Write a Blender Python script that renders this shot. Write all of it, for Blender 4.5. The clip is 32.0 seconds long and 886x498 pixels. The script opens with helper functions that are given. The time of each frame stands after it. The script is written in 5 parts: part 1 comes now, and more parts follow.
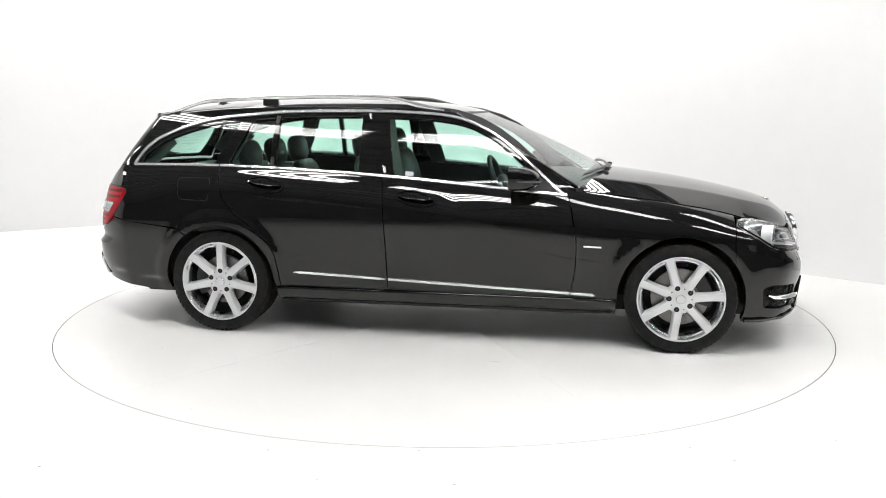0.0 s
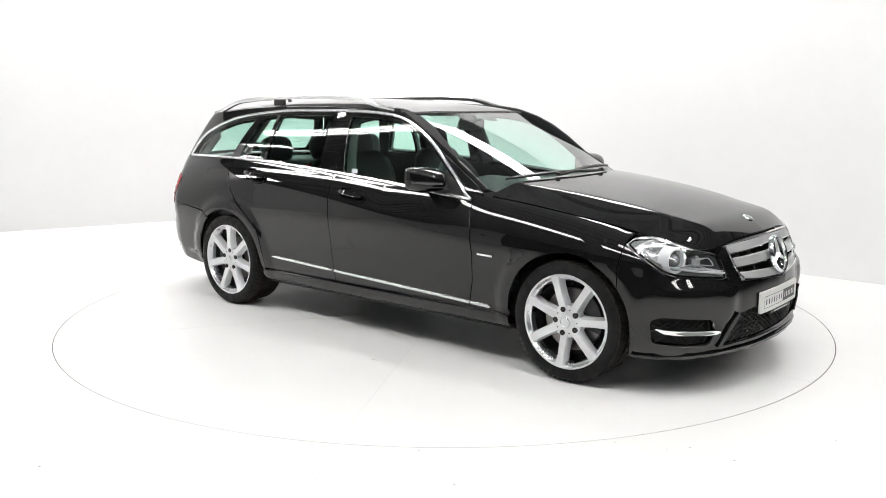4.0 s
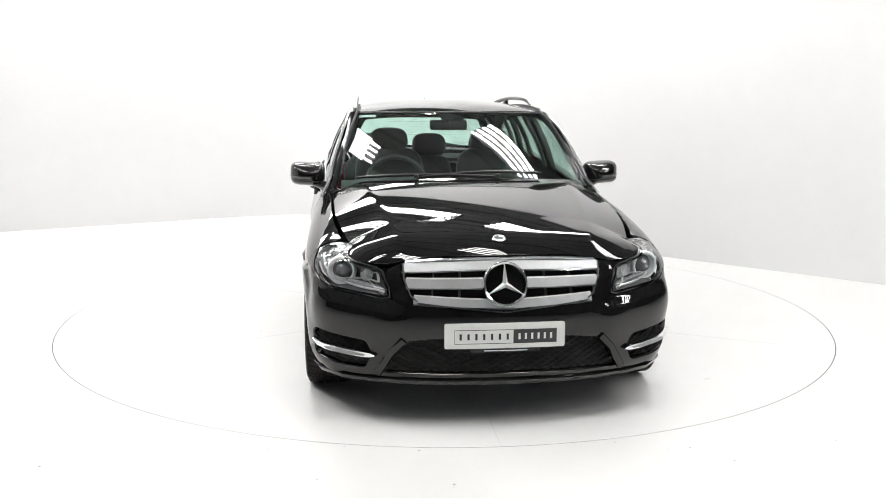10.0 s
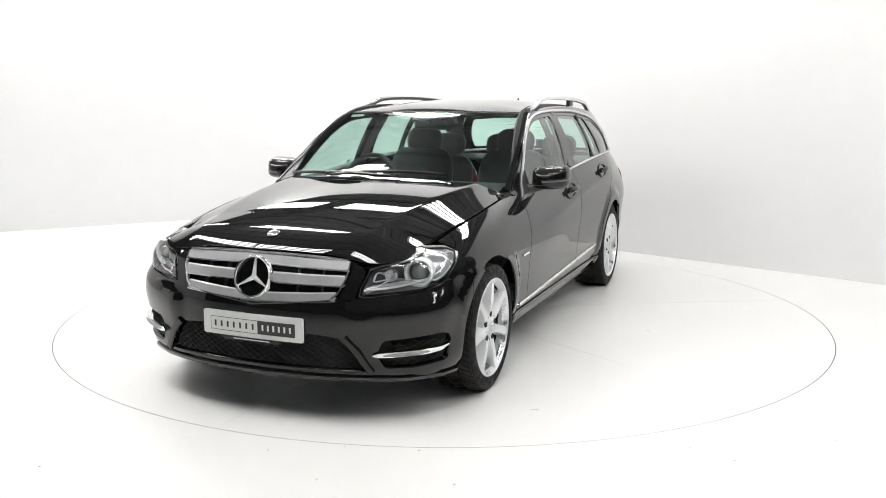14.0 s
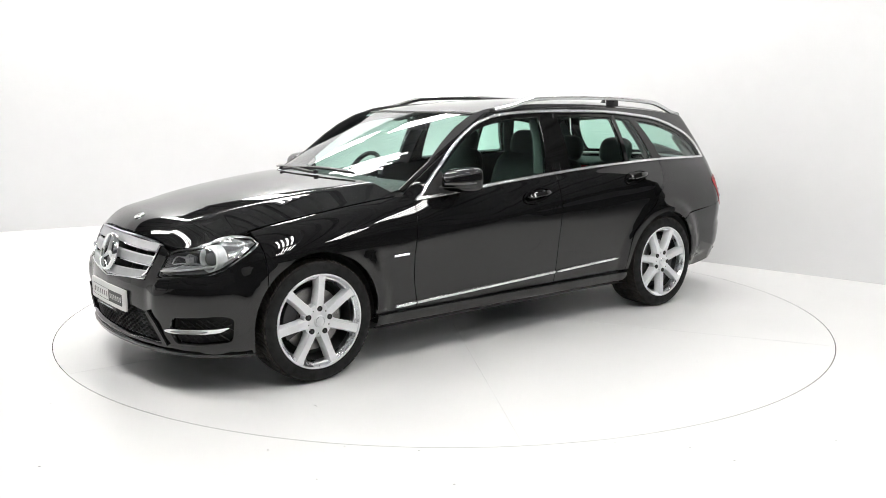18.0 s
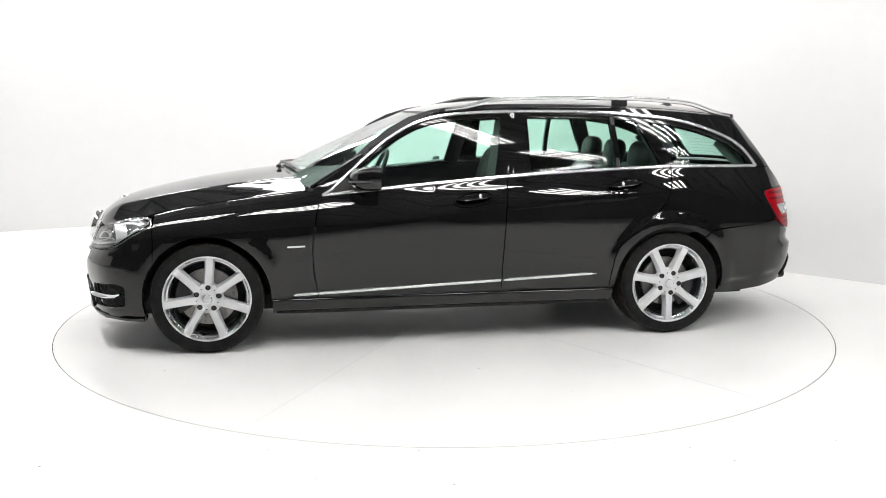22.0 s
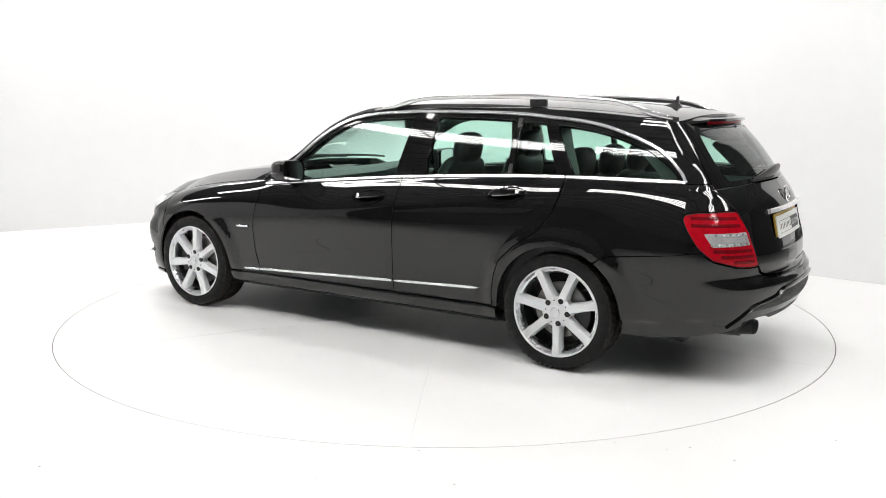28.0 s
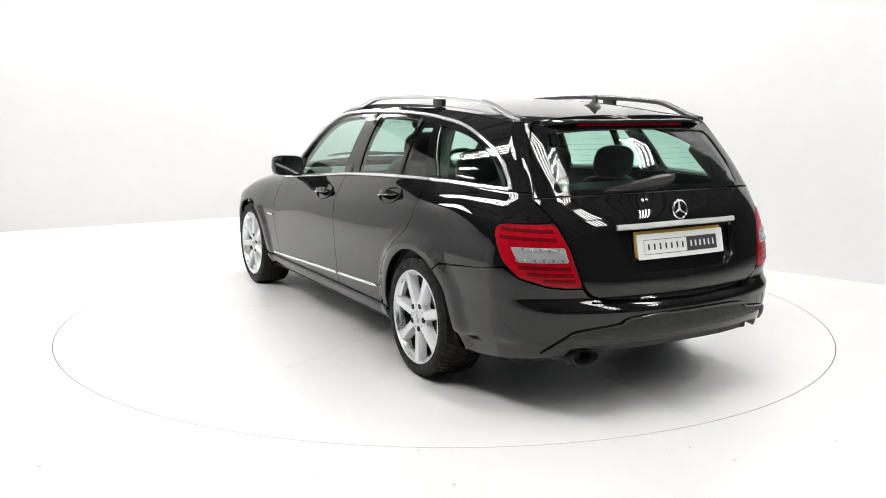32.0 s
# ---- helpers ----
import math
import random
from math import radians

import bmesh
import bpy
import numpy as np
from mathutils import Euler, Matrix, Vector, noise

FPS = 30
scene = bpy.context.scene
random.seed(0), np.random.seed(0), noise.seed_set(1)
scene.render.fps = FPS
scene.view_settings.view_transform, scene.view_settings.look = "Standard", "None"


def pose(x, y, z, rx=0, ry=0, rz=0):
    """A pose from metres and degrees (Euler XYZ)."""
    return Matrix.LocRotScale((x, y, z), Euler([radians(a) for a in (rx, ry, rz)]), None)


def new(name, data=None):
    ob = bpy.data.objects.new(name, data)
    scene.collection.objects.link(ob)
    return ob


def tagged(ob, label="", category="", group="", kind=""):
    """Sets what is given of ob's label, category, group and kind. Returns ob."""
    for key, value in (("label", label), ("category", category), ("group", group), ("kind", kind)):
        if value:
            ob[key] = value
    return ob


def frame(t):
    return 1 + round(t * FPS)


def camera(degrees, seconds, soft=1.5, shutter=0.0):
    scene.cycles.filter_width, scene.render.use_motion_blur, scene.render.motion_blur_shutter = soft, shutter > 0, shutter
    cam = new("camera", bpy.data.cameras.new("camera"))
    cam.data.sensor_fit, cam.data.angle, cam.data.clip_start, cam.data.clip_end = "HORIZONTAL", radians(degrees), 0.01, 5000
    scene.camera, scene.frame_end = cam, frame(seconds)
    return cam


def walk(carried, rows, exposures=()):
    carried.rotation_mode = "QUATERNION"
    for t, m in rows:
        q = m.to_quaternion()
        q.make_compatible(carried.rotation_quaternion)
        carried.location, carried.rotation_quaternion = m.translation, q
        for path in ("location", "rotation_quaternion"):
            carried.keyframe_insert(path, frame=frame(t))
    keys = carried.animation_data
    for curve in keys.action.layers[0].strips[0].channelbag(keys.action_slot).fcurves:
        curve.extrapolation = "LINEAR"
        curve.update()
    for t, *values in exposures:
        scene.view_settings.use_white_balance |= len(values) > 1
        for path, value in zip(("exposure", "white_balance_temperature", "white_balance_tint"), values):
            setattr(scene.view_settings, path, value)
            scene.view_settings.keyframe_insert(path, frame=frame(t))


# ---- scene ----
from mathutils import geometry

R_TABLE = 2.491
TUBE_POWER = 36.5
TUBE_W = 0.05
HALL = -42.0  # the hall's own axis, along which the tube racks hang


def hall(u, v, z):
    """A place in the hall: u along its axis, v across."""
    return pose(0, 0, 0, 0, 0, HALL) @ pose(u, v, z)


# racks (6.9, -1.4), (-6.3, -4.4) and (-2.3, -3.0) are added fill light
RACKS = [hall(u, v, 3.7) for u, v in ((-2.55, 1.85), (0.05, 1.85), (3.2, 0.85), (5.7, 0.6), (-5.0, 1.9), (6.9, -1.4), (-6.3, -4.4), (-2.3, -3.0), (-3.4, 3.9), (-0.9, 3.75), (1.15, 3.9), (2.4, -1.35), (4.8, -1.2), (-4.1, -2.95), (-0.45, -3.0), (1.9, -3.0), (-2.4, -0.05), (-5.4, 0.1))]

# the camera stands still; the car turns on a turntable whose axis is the world's origin
cam = camera(53.888, 32.0, soft=0.9)
stand = pose(0, -5.9053, 1.4041, 0, 0, 0.0764) @ pose(0, 0, 0, 90 - 9.5031) @ pose(0, 0, 0, 0, 0, 0.1409)
walk(cam, [(0.0, stand), (32.0, stand)], exposures=[(0.0, 0.0), (32.0, 0.0)])

# ---- light: a closed white studio under banks of fluorescent tubes ----
world = bpy.data.worlds.new("world")
scene.world = world
world.use_nodes = True
world.node_tree.nodes["Background"].inputs[0].default_value = (0.5, 0.52, 0.55, 1)
world.node_tree.nodes["Background"].inputs[1].default_value = 0.05


# ---- materials ----
def mat(name, color, rough=0.5, metal=0.0, coat=0.0, grain=None, emit=0.0, spec=0.5, bump=0.0):
    """Principled material. grain = (size per metre, amount) gives uneven colour and roughness at two scales."""
    m = bpy.data.materials.new(name)
    m.use_nodes = True
    nt = m.node_tree
    b = nt.nodes["Principled BSDF"]
    b.inputs["Base Color"].default_value = (*color, 1)
    b.inputs["Roughness"].default_value = rough
    b.inputs["Metallic"].default_value = metal
    b.inputs["Coat Weight"].default_value = coat
    b.inputs["Coat Roughness"].default_value = 0.01
    b.inputs["Coat IOR"].default_value = 1.54
    b.inputs["Specular IOR Level"].default_value = spec
    if emit:
        b.inputs["Emission Color"].default_value = (*color, 1)
        b.inputs["Emission Strength"].default_value = emit
    if grain:
        size, amount = grain
        tc = nt.nodes.new("ShaderNodeTexCoord")
        n1 = nt.nodes.new("ShaderNodeTexNoise")
        n1.inputs["Scale"].default_value = size
        n1.inputs["Detail"].default_value = 6
        n2 = nt.nodes.new("ShaderNodeTexNoise")
        n2.inputs["Scale"].default_value = size * 9
        n2.inputs["Detail"].default_value = 3
        nt.links.new(tc.outputs["Object"], n1.inputs["Vector"])
        nt.links.new(tc.outputs["Object"], n2.inputs["Vector"])
        add = nt.nodes.new("ShaderNodeMath")
        add.operation = "MULTIPLY_ADD"
        nt.links.new(n2.outputs["Fac"], add.inputs[0])
        add.inputs[1].default_value = 0.4
        nt.links.new(n1.outputs["Fac"], add.inputs[2])
        ramp = nt.nodes.new("ShaderNodeMapRange")
        ramp.inputs["From Min"].default_value = 0.4
        ramp.inputs["From Max"].default_value = 1.0
        ramp.inputs["To Min"].default_value = 1 - amount
        ramp.inputs["To Max"].default_value = 1 + amount * 0.5
        nt.links.new(add.outputs[0], ramp.inputs["Value"])
        mul = nt.nodes.new("ShaderNodeVectorMath")
        mul.operation = "SCALE"
        mul.inputs[0].default_value = color
        nt.links.new(ramp.outputs[0], mul.inputs["Scale"])
        nt.links.new(mul.outputs[0], b.inputs["Base Color"])
        rr = nt.nodes.new("ShaderNodeMapRange")
        rr.inputs["From Min"].default_value = 0.4
        rr.inputs["From Max"].default_value = 1.0
        rr.inputs["To Min"].default_value = rough * (1 - amount)
        rr.inputs["To Max"].default_value = min(1, rough * (1 + amount))
        nt.links.new(add.outputs[0], rr.inputs["Value"])
        nt.links.new(rr.outputs[0], b.inputs["Roughness"])
        if bump:
            bp = nt.nodes.new("ShaderNodeBump")
            bp.inputs["Strength"].default_value = bump
            bp.inputs["Distance"].default_value = 0.002
            nt.links.new(n2.outputs["Fac"], bp.inputs["Height"])
            nt.links.new(bp.outputs[0], b.inputs["Normal"])
    return m


def glass_mat(name, tint, rough=0.0):
    """Thin tinted pane: clear, with mirror gloss that grows towards grazing angles."""
    m = bpy.data.materials.new(name)
    m.use_nodes = True
    nt = m.node_tree
    nt.nodes.clear()
    out = nt.nodes.new("ShaderNodeOutputMaterial")
    mix = nt.nodes.new("ShaderNodeMixShader")
    clear = nt.nodes.new("ShaderNodeBsdfTransparent")
    clear.inputs[0].default_value = (*tint, 1)
    gloss = nt.nodes.new("ShaderNodeBsdfGlossy")
    gloss.inputs["Roughness"].default_value = rough
    lw = nt.nodes.new("ShaderNodeLayerWeight")
    lw.inputs["Blend"].default_value = 0.5
    pw = nt.nodes.new("ShaderNodeMath")
    pw.operation = "POWER"
    pw.inputs[1].default_value = 3.6
    sc = nt.nodes.new("ShaderNodeMath")
    sc.operation = "MULTIPLY_ADD"
    sc.inputs[1].default_value = 0.9
    sc.inputs[2].default_value = 0.055
    nt.links.new(lw.outputs["Facing"], pw.inputs[0])
    nt.links.new(pw.outputs[0], sc.inputs[0])
    nt.links.new(sc.outputs[0], mix.inputs[0])
    nt.links.new(clear.outputs[0], mix.inputs[1])
    nt.links.new(gloss.outputs[0], mix.inputs[2])
    nt.links.new(mix.outputs[0], out.inputs[0])
    return m


PAINT = mat("black_paint", (0.0062, 0.0062, 0.0066), 0.5, coat=1.0, grain=(3.0, 0.25), spec=0.0)
SATIN = mat("satin_black_plastic", (0.012, 0.012, 0.013), 0.32, grain=(40, 0.3))
MATT = mat("matt_black_plastic", (0.012, 0.012, 0.012), 0.6, grain=(60, 0.3), bump=0.3)
PIANO = mat("gloss_black_trim", (0.004, 0.004, 0.004), 0.05)
CHROME = mat("polished_chrome", (0.86, 0.87, 0.88), 0.08, 1.0, grain=(8, 0.12))
ALU = mat("satin_aluminium", (0.72, 0.73, 0.75), 0.28, 1.0, grain=(15, 0.15))
ALLOY = mat("silver_alloy_paint", (0.72, 0.73, 0.745), 0.32, 0.3, grain=(12, 0.05))
BRIGHT = mat("bright_silver_plating", (0.84, 0.85, 0.86), 0.2, 0.45, grain=(12, 0.08))
GRILLE = mat("silver_grille_paint", (0.52, 0.53, 0.54), 0.38, 0.5, grain=(12, 0.12))
TRIM = mat("satin_bright_trim", (0.80, 0.81, 0.82), 0.22, 0.75, grain=(8, 0.12))
LAMPMID = mat("lamp_housing_mid_grey", (0.30, 0.305, 0.31), 0.35, 0.2, grain=(25, 0.2))
RUBBER = mat("tyre_rubber", (0.008, 0.008, 0.008), 0.7, grain=(25, 0.5), bump=0.3, spec=0.25)
TREAD = mat("dusty_tyre_tread", (0.022, 0.019, 0.016), 0.8, grain=(25, 0.5), bump=0.3, spec=0.25)
IRON = mat("worn_brake_iron", (0.28, 0.27, 0.265), 0.35, 0.8, grain=(20, 0.4))
CALIPER = mat("grey_caliper", (0.05, 0.05, 0.052), 0.5, 0.4, grain=(30, 0.3))
UNDER = mat("dark_underbody", (0.012, 0.012, 0.012), 0.85, grain=(10, 0.5))
CABIN = mat("charcoal_cabin_plastic", (0.022, 0.023, 0.025), 0.55, grain=(60, 0.3), bump=0.2)
LEATHER = mat("black_leather", (0.026, 0.026, 0.028), 0.42, grain=(45, 0.4), bump=0.5)
LINER = mat("grey_headlining", (0.09, 0.09, 0.09), 0.9, grain=(50, 0.3))
GLASS = glass_mat("green_tinted_glass", (0.74, 0.95, 0.87))
SCREEN = glass_mat("windscreen_glass", (0.80, 0.94, 0.89))
PRIVACY = glass_mat("rear_side_glass", (0.70, 0.92, 0.83))
CLEAR = glass_mat("clear_lens", (0.93, 0.94, 0.95))
MIRROR = mat("mirror_glass", (0.9, 0.9, 0.9), 0.01, 1.0)
RED = mat("red_lamp_lens", (0.34, 0.001, 0.008), 0.4, coat=0.5, grain=(30, 0.25), spec=0.05)
DARKRED = mat("deep_red_lamp_lens", (0.13, 0.001, 0.004), 0.4, coat=0.5, grain=(30, 0.25), spec=0.05)
CRYSTAL = mat("clear_reflector", (0.62, 0.63, 0.64), 0.15, 0.5, grain=(120, 0.35))
LAMPGREY = mat("lamp_housing_grey", (0.82, 0.83, 0.84), 0.25, 0.1, grain=(25, 0.15))
LAMPSILVER = mat("lamp_reflector_silver", (0.55, 0.56, 0.57), 0.25, 0.7, grain=(25, 0.25))
LAMPDARK = mat("lamp_housing_dark", (0.10, 0.102, 0.105), 0.4, 0.2, grain=(25, 0.3))
RINGWHITE = mat("frosted_bright_ring", (0.86, 0.87, 0.88), 0.35, 0.15, grain=(40, 0.12))
LENS = mat("grey_lens_glass", (0.16, 0.165, 0.17), 0.08, 0.3, coat=1.0)
PLATE = mat("white_plate", (0.74, 0.75, 0.73), 0.35, grain=(20, 0.06))
YELLOW = mat("yellow_plate_edge", (0.42, 0.26, 0.03), 0.4, grain=(20, 0.1))
INK = mat("dark_grey_print", (0.035, 0.035, 0.038), 0.45)
STICKER = mat("pale_sticker", (0.62, 0.65, 0.68), 0.5)


def white_floor(name, base, rough, scuff):
    """Worn white floor paint with long scuffs, specks and soft stains."""
    m = bpy.data.materials.new(name)
    m.use_nodes = True
    nt = m.node_tree
    b = nt.nodes["Principled BSDF"]
    tc = nt.nodes.new("ShaderNodeTexCoord")
    n = nt.nodes.new("ShaderNodeTexNoise")
    n.inputs["Scale"].default_value = 1.3
    n.inputs["Detail"].default_value = 7
    nt.links.new(tc.outputs["Object"], n.inputs["Vector"])
    wv = nt.nodes.new("ShaderNodeTexVoronoi")
    wv.inputs["Scale"].default_value = 5.0
    nt.links.new(tc.outputs["Object"], wv.inputs["Vector"])
    spot = nt.nodes.new("ShaderNodeMapRange")
    spot.inputs["From Min"].default_value = 0.012
    spot.inputs["From Max"].default_value = 0.03
    spot.inputs["To Min"].default_value = 1 - scuff
    spot.inputs["To Max"].default_value = 1.0
    nt.links.new(wv.outputs["Distance"], spot.inputs["Value"])
    st = nt.nodes.new("ShaderNodeMapRange")
    st.inputs["From Min"].default_value = 0.3
    st.inputs["From Max"].default_value = 0.7
    st.inputs["To Min"].default_value = 0.95
    st.inputs["To Max"].default_value = 1.0
    nt.links.new(n.outputs["Fac"], st.inputs["Value"])
    mm = nt.nodes.new("ShaderNodeMath")
    mm.operation = "MULTIPLY"
    nt.links.new(spot.outputs[0], mm.inputs[0])
    nt.links.new(st.outputs[0], mm.inputs[1])
    vs = nt.nodes.new("ShaderNodeVectorMath")
    vs.operation = "SCALE"
    vs.inputs[0].default_value = base
    nt.links.new(mm.outputs[0], vs.inputs["Scale"])
    nt.links.new(vs.outputs[0], b.inputs["Base Color"])
    rg = nt.nodes.new("ShaderNodeMapRange")
    rg.inputs["To Min"].default_value = rough - 0.08
    rg.inputs["To Max"].default_value = rough + 0.12
    nt.links.new(n.outputs["Fac"], rg.inputs["Value"])
    nt.links.new(rg.outputs[0], b.inputs["Roughness"])
    return m


FLOOR = white_floor("white_floor_paint", (0.775, 0.775, 0.77), 0.38, 0.35)
DISC = white_floor("white_turntable_paint", (0.775, 0.775, 0.772), 0.35, 0.3)
WALL = mat("white_wall_paint", (0.70, 0.70, 0.708), 0.7, grain=(0.8, 0.03))
BACKWALL = mat("grey_workshop_wall", (0.16, 0.165, 0.17), 0.8, grain=(0.7, 0.3))
CEILING = mat("grey_roof_sheet", (0.30, 0.305, 0.31), 0.6, grain=(1.5, 0.2))
STEEL = mat("dark_steel", (0.08, 0.08, 0.085), 0.5, 0.5, grain=(8, 0.3))
GAP = mat("grey_joint", (0.05, 0.05, 0.05), 0.9, grain=(6, 0.5))
DIFFUSER = mat("glowing_diffuser", (1.0, 0.985, 0.96), 0.4, emit=TUBE_POWER * 0.36)
SCUFF = mat("grey_scuff", (0.46, 0.455, 0.45), 0.7, grain=(40, 0.5))
PALESCUFF = mat("pale_joint", (0.70, 0.70, 0.695), 0.7, grain=(3, 0.35))
TUBE = mat("fluorescent_tube", (1.0, 0.985, 0.96), 0.4, emit=TUBE_POWER)


# ---- mesh helpers ----
def finish(name, bm, material, parent=None, label="", smooth=True):
    me = bpy.data.meshes.new(name)
    bm.to_mesh(me)
    bm.free()
    me.materials.append(material)
    if smooth:
        me.polygons.foreach_set("use_smooth", [True] * len(me.polygons))
    ob = new(name, me)
    if parent:
        ob.parent = parent
    if label:
        ob["label"] = label
    return ob


def part(name, bm, material, parent, label="", sharp=35):
    ob = finish(name, bm, material, parent, label)
    ob.data.set_sharp_from_angle(angle=radians(sharp))
    return ob


def box(bm, sx, sy, sz, m=None, bevel=0.0, seg=2):
    r = bmesh.ops.create_cube(bm, size=1, matrix=(m or Matrix()) @ Matrix.Diagonal((sx, sy, sz, 1)))
    if bevel:
        es = list({e for v in r["verts"] for e in v.link_edges})
        bmesh.ops.bevel(bm, geom=es, offset=bevel, segments=seg, affect="EDGES", profile=0.6)
    return bm


def lathe(bm, prof, n=48, axis="y", m=None):
    """Turns a profile of (radius, along) round the axis; closed if first and last points are equal."""
    rows = []
    for k in range(n):
        a = 2 * math.pi * k / n
        c, s = math.cos(a), math.sin(a)
        row = []
        for r, h in prof:
            p = Vector((r * c, h, r * s)) if axis == "y" else (Vector((r * c, r * s, h)) if axis == "z" else Vector((h, r * c, r * s)))
            row.append(bm.verts.new(m @ p if m else p))
        rows.append(row)
    for k in range(n):
        a, b = rows[k], rows[(k + 1) % n]
        for i in range(len(prof) - 1):
            bm.faces.new((a[i], a[i + 1], b[i + 1], b[i]))
    return bm


def sweep(bm, pts, normals, half, high, closed=False, taper=0.0):
    """A moulding: a flat-topped bar with rounded edges laid along pts, standing out along the normals."""
    n = len(pts)
    rings = []
    for i, p in enumerate(pts):
        a = pts[(i - 1) % n] if (closed or i > 0) else pts[i]
        b = pts[(i + 1) % n] if (closed or i < n - 1) else pts[i]
        t = (b - a).normalized()
        nn = normals[i].normalized()
        side = nn.cross(t).normalized()
        f = 1.0
        if taper and not closed:
            e = min(i, n - 1 - i) / max(1, (n - 1) * taper)
            f = min(1.0, 0.25 + 0.75 * e)
        ring = []
        for u, v in ((-1, -0.5), (-1, 0.55), (-0.72, 1.0), (0.72, 1.0), (1, 0.55), (1, -0.5)):
            ring.append(bm.verts.new(p + side * (u * half * f) + nn * (v * high)))
        rings.append(ring)
    m = n if closed else n - 1
    for i in range(m):
        a, b = rings[i], rings[(i + 1) % n]
        for j in range(6):
            bm.faces.new((a[j], b[j], b[(j + 1) % 6], a[(j + 1) % 6]))
    if not closed:
        bm.faces.new(rings[0][::-1])
        bm.faces.new(rings[-1])
    bmesh.ops.recalc_face_normals(bm, faces=bm.faces)
    return bm


def tube(bm, pts, radius, n=10, closed=False):
    rings = []
    k = len(pts)
    up = Vector((0, 0, 1))
    for i, p in enumerate(pts):
        a = pts[(i - 1) % k] if (closed or i > 0) else p
        b = pts[(i + 1) % k] if (closed or i < k - 1) else p
        t = (b - a).normalized()
        s = t.cross(up)
        s = s.normalized() if s.length > 1e-4 else Vector((1, 0, 0))
        w = s.cross(t)
        r = radius(i / (k - 1)) if callable(radius) else radius
        rings.append([bm.verts.new(p + (s * math.cos(2 * math.pi * j / n) + w * math.sin(2 * math.pi * j / n)) * r) for j in range(n)])
    for i in range(k if closed else k - 1):
        a, b = rings[i], rings[(i + 1) % k]
        for j in range(n):
            bm.faces.new((a[j], b[j], b[(j + 1) % n], a[(j + 1) % n]))
    if not closed:
        bm.faces.new(rings[0])
        bm.faces.new(rings[-1][::-1])
    bmesh.ops.recalc_face_normals(bm, faces=bm.faces)
    return bm


class Line:
    """A smooth curve y(x) through a few knots."""

    def __init__(self, *knots):
        ks = sorted(knots)
        self.x = [k[0] for k in ks]
        self.y = [k[1] for k in ks]
        n = len(ks)
        d = [(self.y[i + 1] - self.y[i]) / (self.x[i + 1] - self.x[i]) for i in range(n - 1)]
        self.m = [d[0]] + [0.0] * (n - 2) + [d[-1]]
        for i in range(1, n - 1):
            h0, h1 = self.x[i] - self.x[i - 1], self.x[i + 1] - self.x[i]
            self.m[i] = (d[i - 1] * h1 + d[i] * h0) / (h0 + h1)

    def __call__(self, x):
        xs = self.x
        if x <= xs[0]:
            return self.y[0] + self.m[0] * (x - xs[0])
        if x >= xs[-1]:
            return self.y[-1] + self.m[-1] * (x - xs[-1])
        i = 0
        while xs[i + 1] < x:
            i += 1
        h = xs[i + 1] - xs[i]
        t = (x - xs[i]) / h
        t2, t3 = t * t, t * t * t
        return ((2 * t3 - 3 * t2 + 1) * self.y[i] + (t3 - 2 * t2 + t) * h * self.m[i]
                + (3 * t2 - 2 * t3) * self.y[i + 1] + (t3 - t2) * h * self.m[i + 1])


def Spline(*knots):
    """A curve through its knots that is smooth in its bend too, for surfaces that mirror the room."""
    s = Line(*knots)
    n = len(s.x)
    m, r = np.zeros((n, n)), np.zeros(n)
    for i in range(n):
        if i == 0 or i == n - 1:
            j = 0 if i == 0 else n - 2
            h = s.x[j + 1] - s.x[j]
            m[i, j], m[i, j + 1] = (2, 1) if i == 0 else (1, 2)
            r[i] = 3 * (s.y[j + 1] - s.y[j]) / h
        else:
            h0, h1 = s.x[i] - s.x[i - 1], s.x[i + 1] - s.x[i]
            m[i, i - 1], m[i, i], m[i, i + 1] = 1 / h0, 2 / h0 + 2 / h1, 1 / h1
            r[i] = 3 * ((s.y[i] - s.y[i - 1]) / h0 ** 2 + (s.y[i + 1] - s.y[i]) / h1 ** 2)
    s.m = [float(v) for v in np.linalg.solve(m, r)]
    return s


def soft(d, w):
    """A ramp that starts at 0 with a rounded foot of width w."""
    return max(0.0, d) if abs(d) > 30 * w else w * math.log1p(math.exp(d / w))


def smooth(x, a, b):
    t = min(1.0, max(0.0, (x - a) / (b - a)))
    return t * t * (3 - 2 * t)


def rounded(pts, step=0.03, closed=True):
    """A smooth curve through plan points."""
    out = []
    n = len(pts)
    for i in range(n if closed else n - 1):
        p0, p1, p2, p3 = (pts[(i + k) % n] if closed else pts[min(n - 1, max(0, i + k))] for k in (-1, 0, 1, 2))
        d = math.dist(p1, p2)
        m = max(1, int(d / step))
        for j in range(m):
            t = j / m
            out.append(tuple(0.5 * (2 * b + (c - a) * t + (2 * a - 5 * b + 4 * c - d2) * t * t + (3 * b - a - 3 * c + d2) * t ** 3)
                             for a, b, c, d2 in zip(p0, p1, p2, p3)))
    if not closed:
        out.append(tuple(pts[-1]))
    return out


def fillet(pts, r, seg=4):
    """Rounds the corners of a closed plan outline."""
    out = []
    n = len(pts)
    for i in range(n):
        a, p, b = (Vector(pts[(i + k) % n]) for k in (-1, 0, 1))
        u, v = (a - p), (b - p)
        q = min(r, u.length * 0.45, v.length * 0.45)
        s, e = p + u.normalized() * q, p + v.normalized() * q
        for j in range(seg + 1):
            t = j / seg
            out.append(tuple(s * (1 - t) ** 2 + p * 2 * t * (1 - t) + e * t * t))
    return out


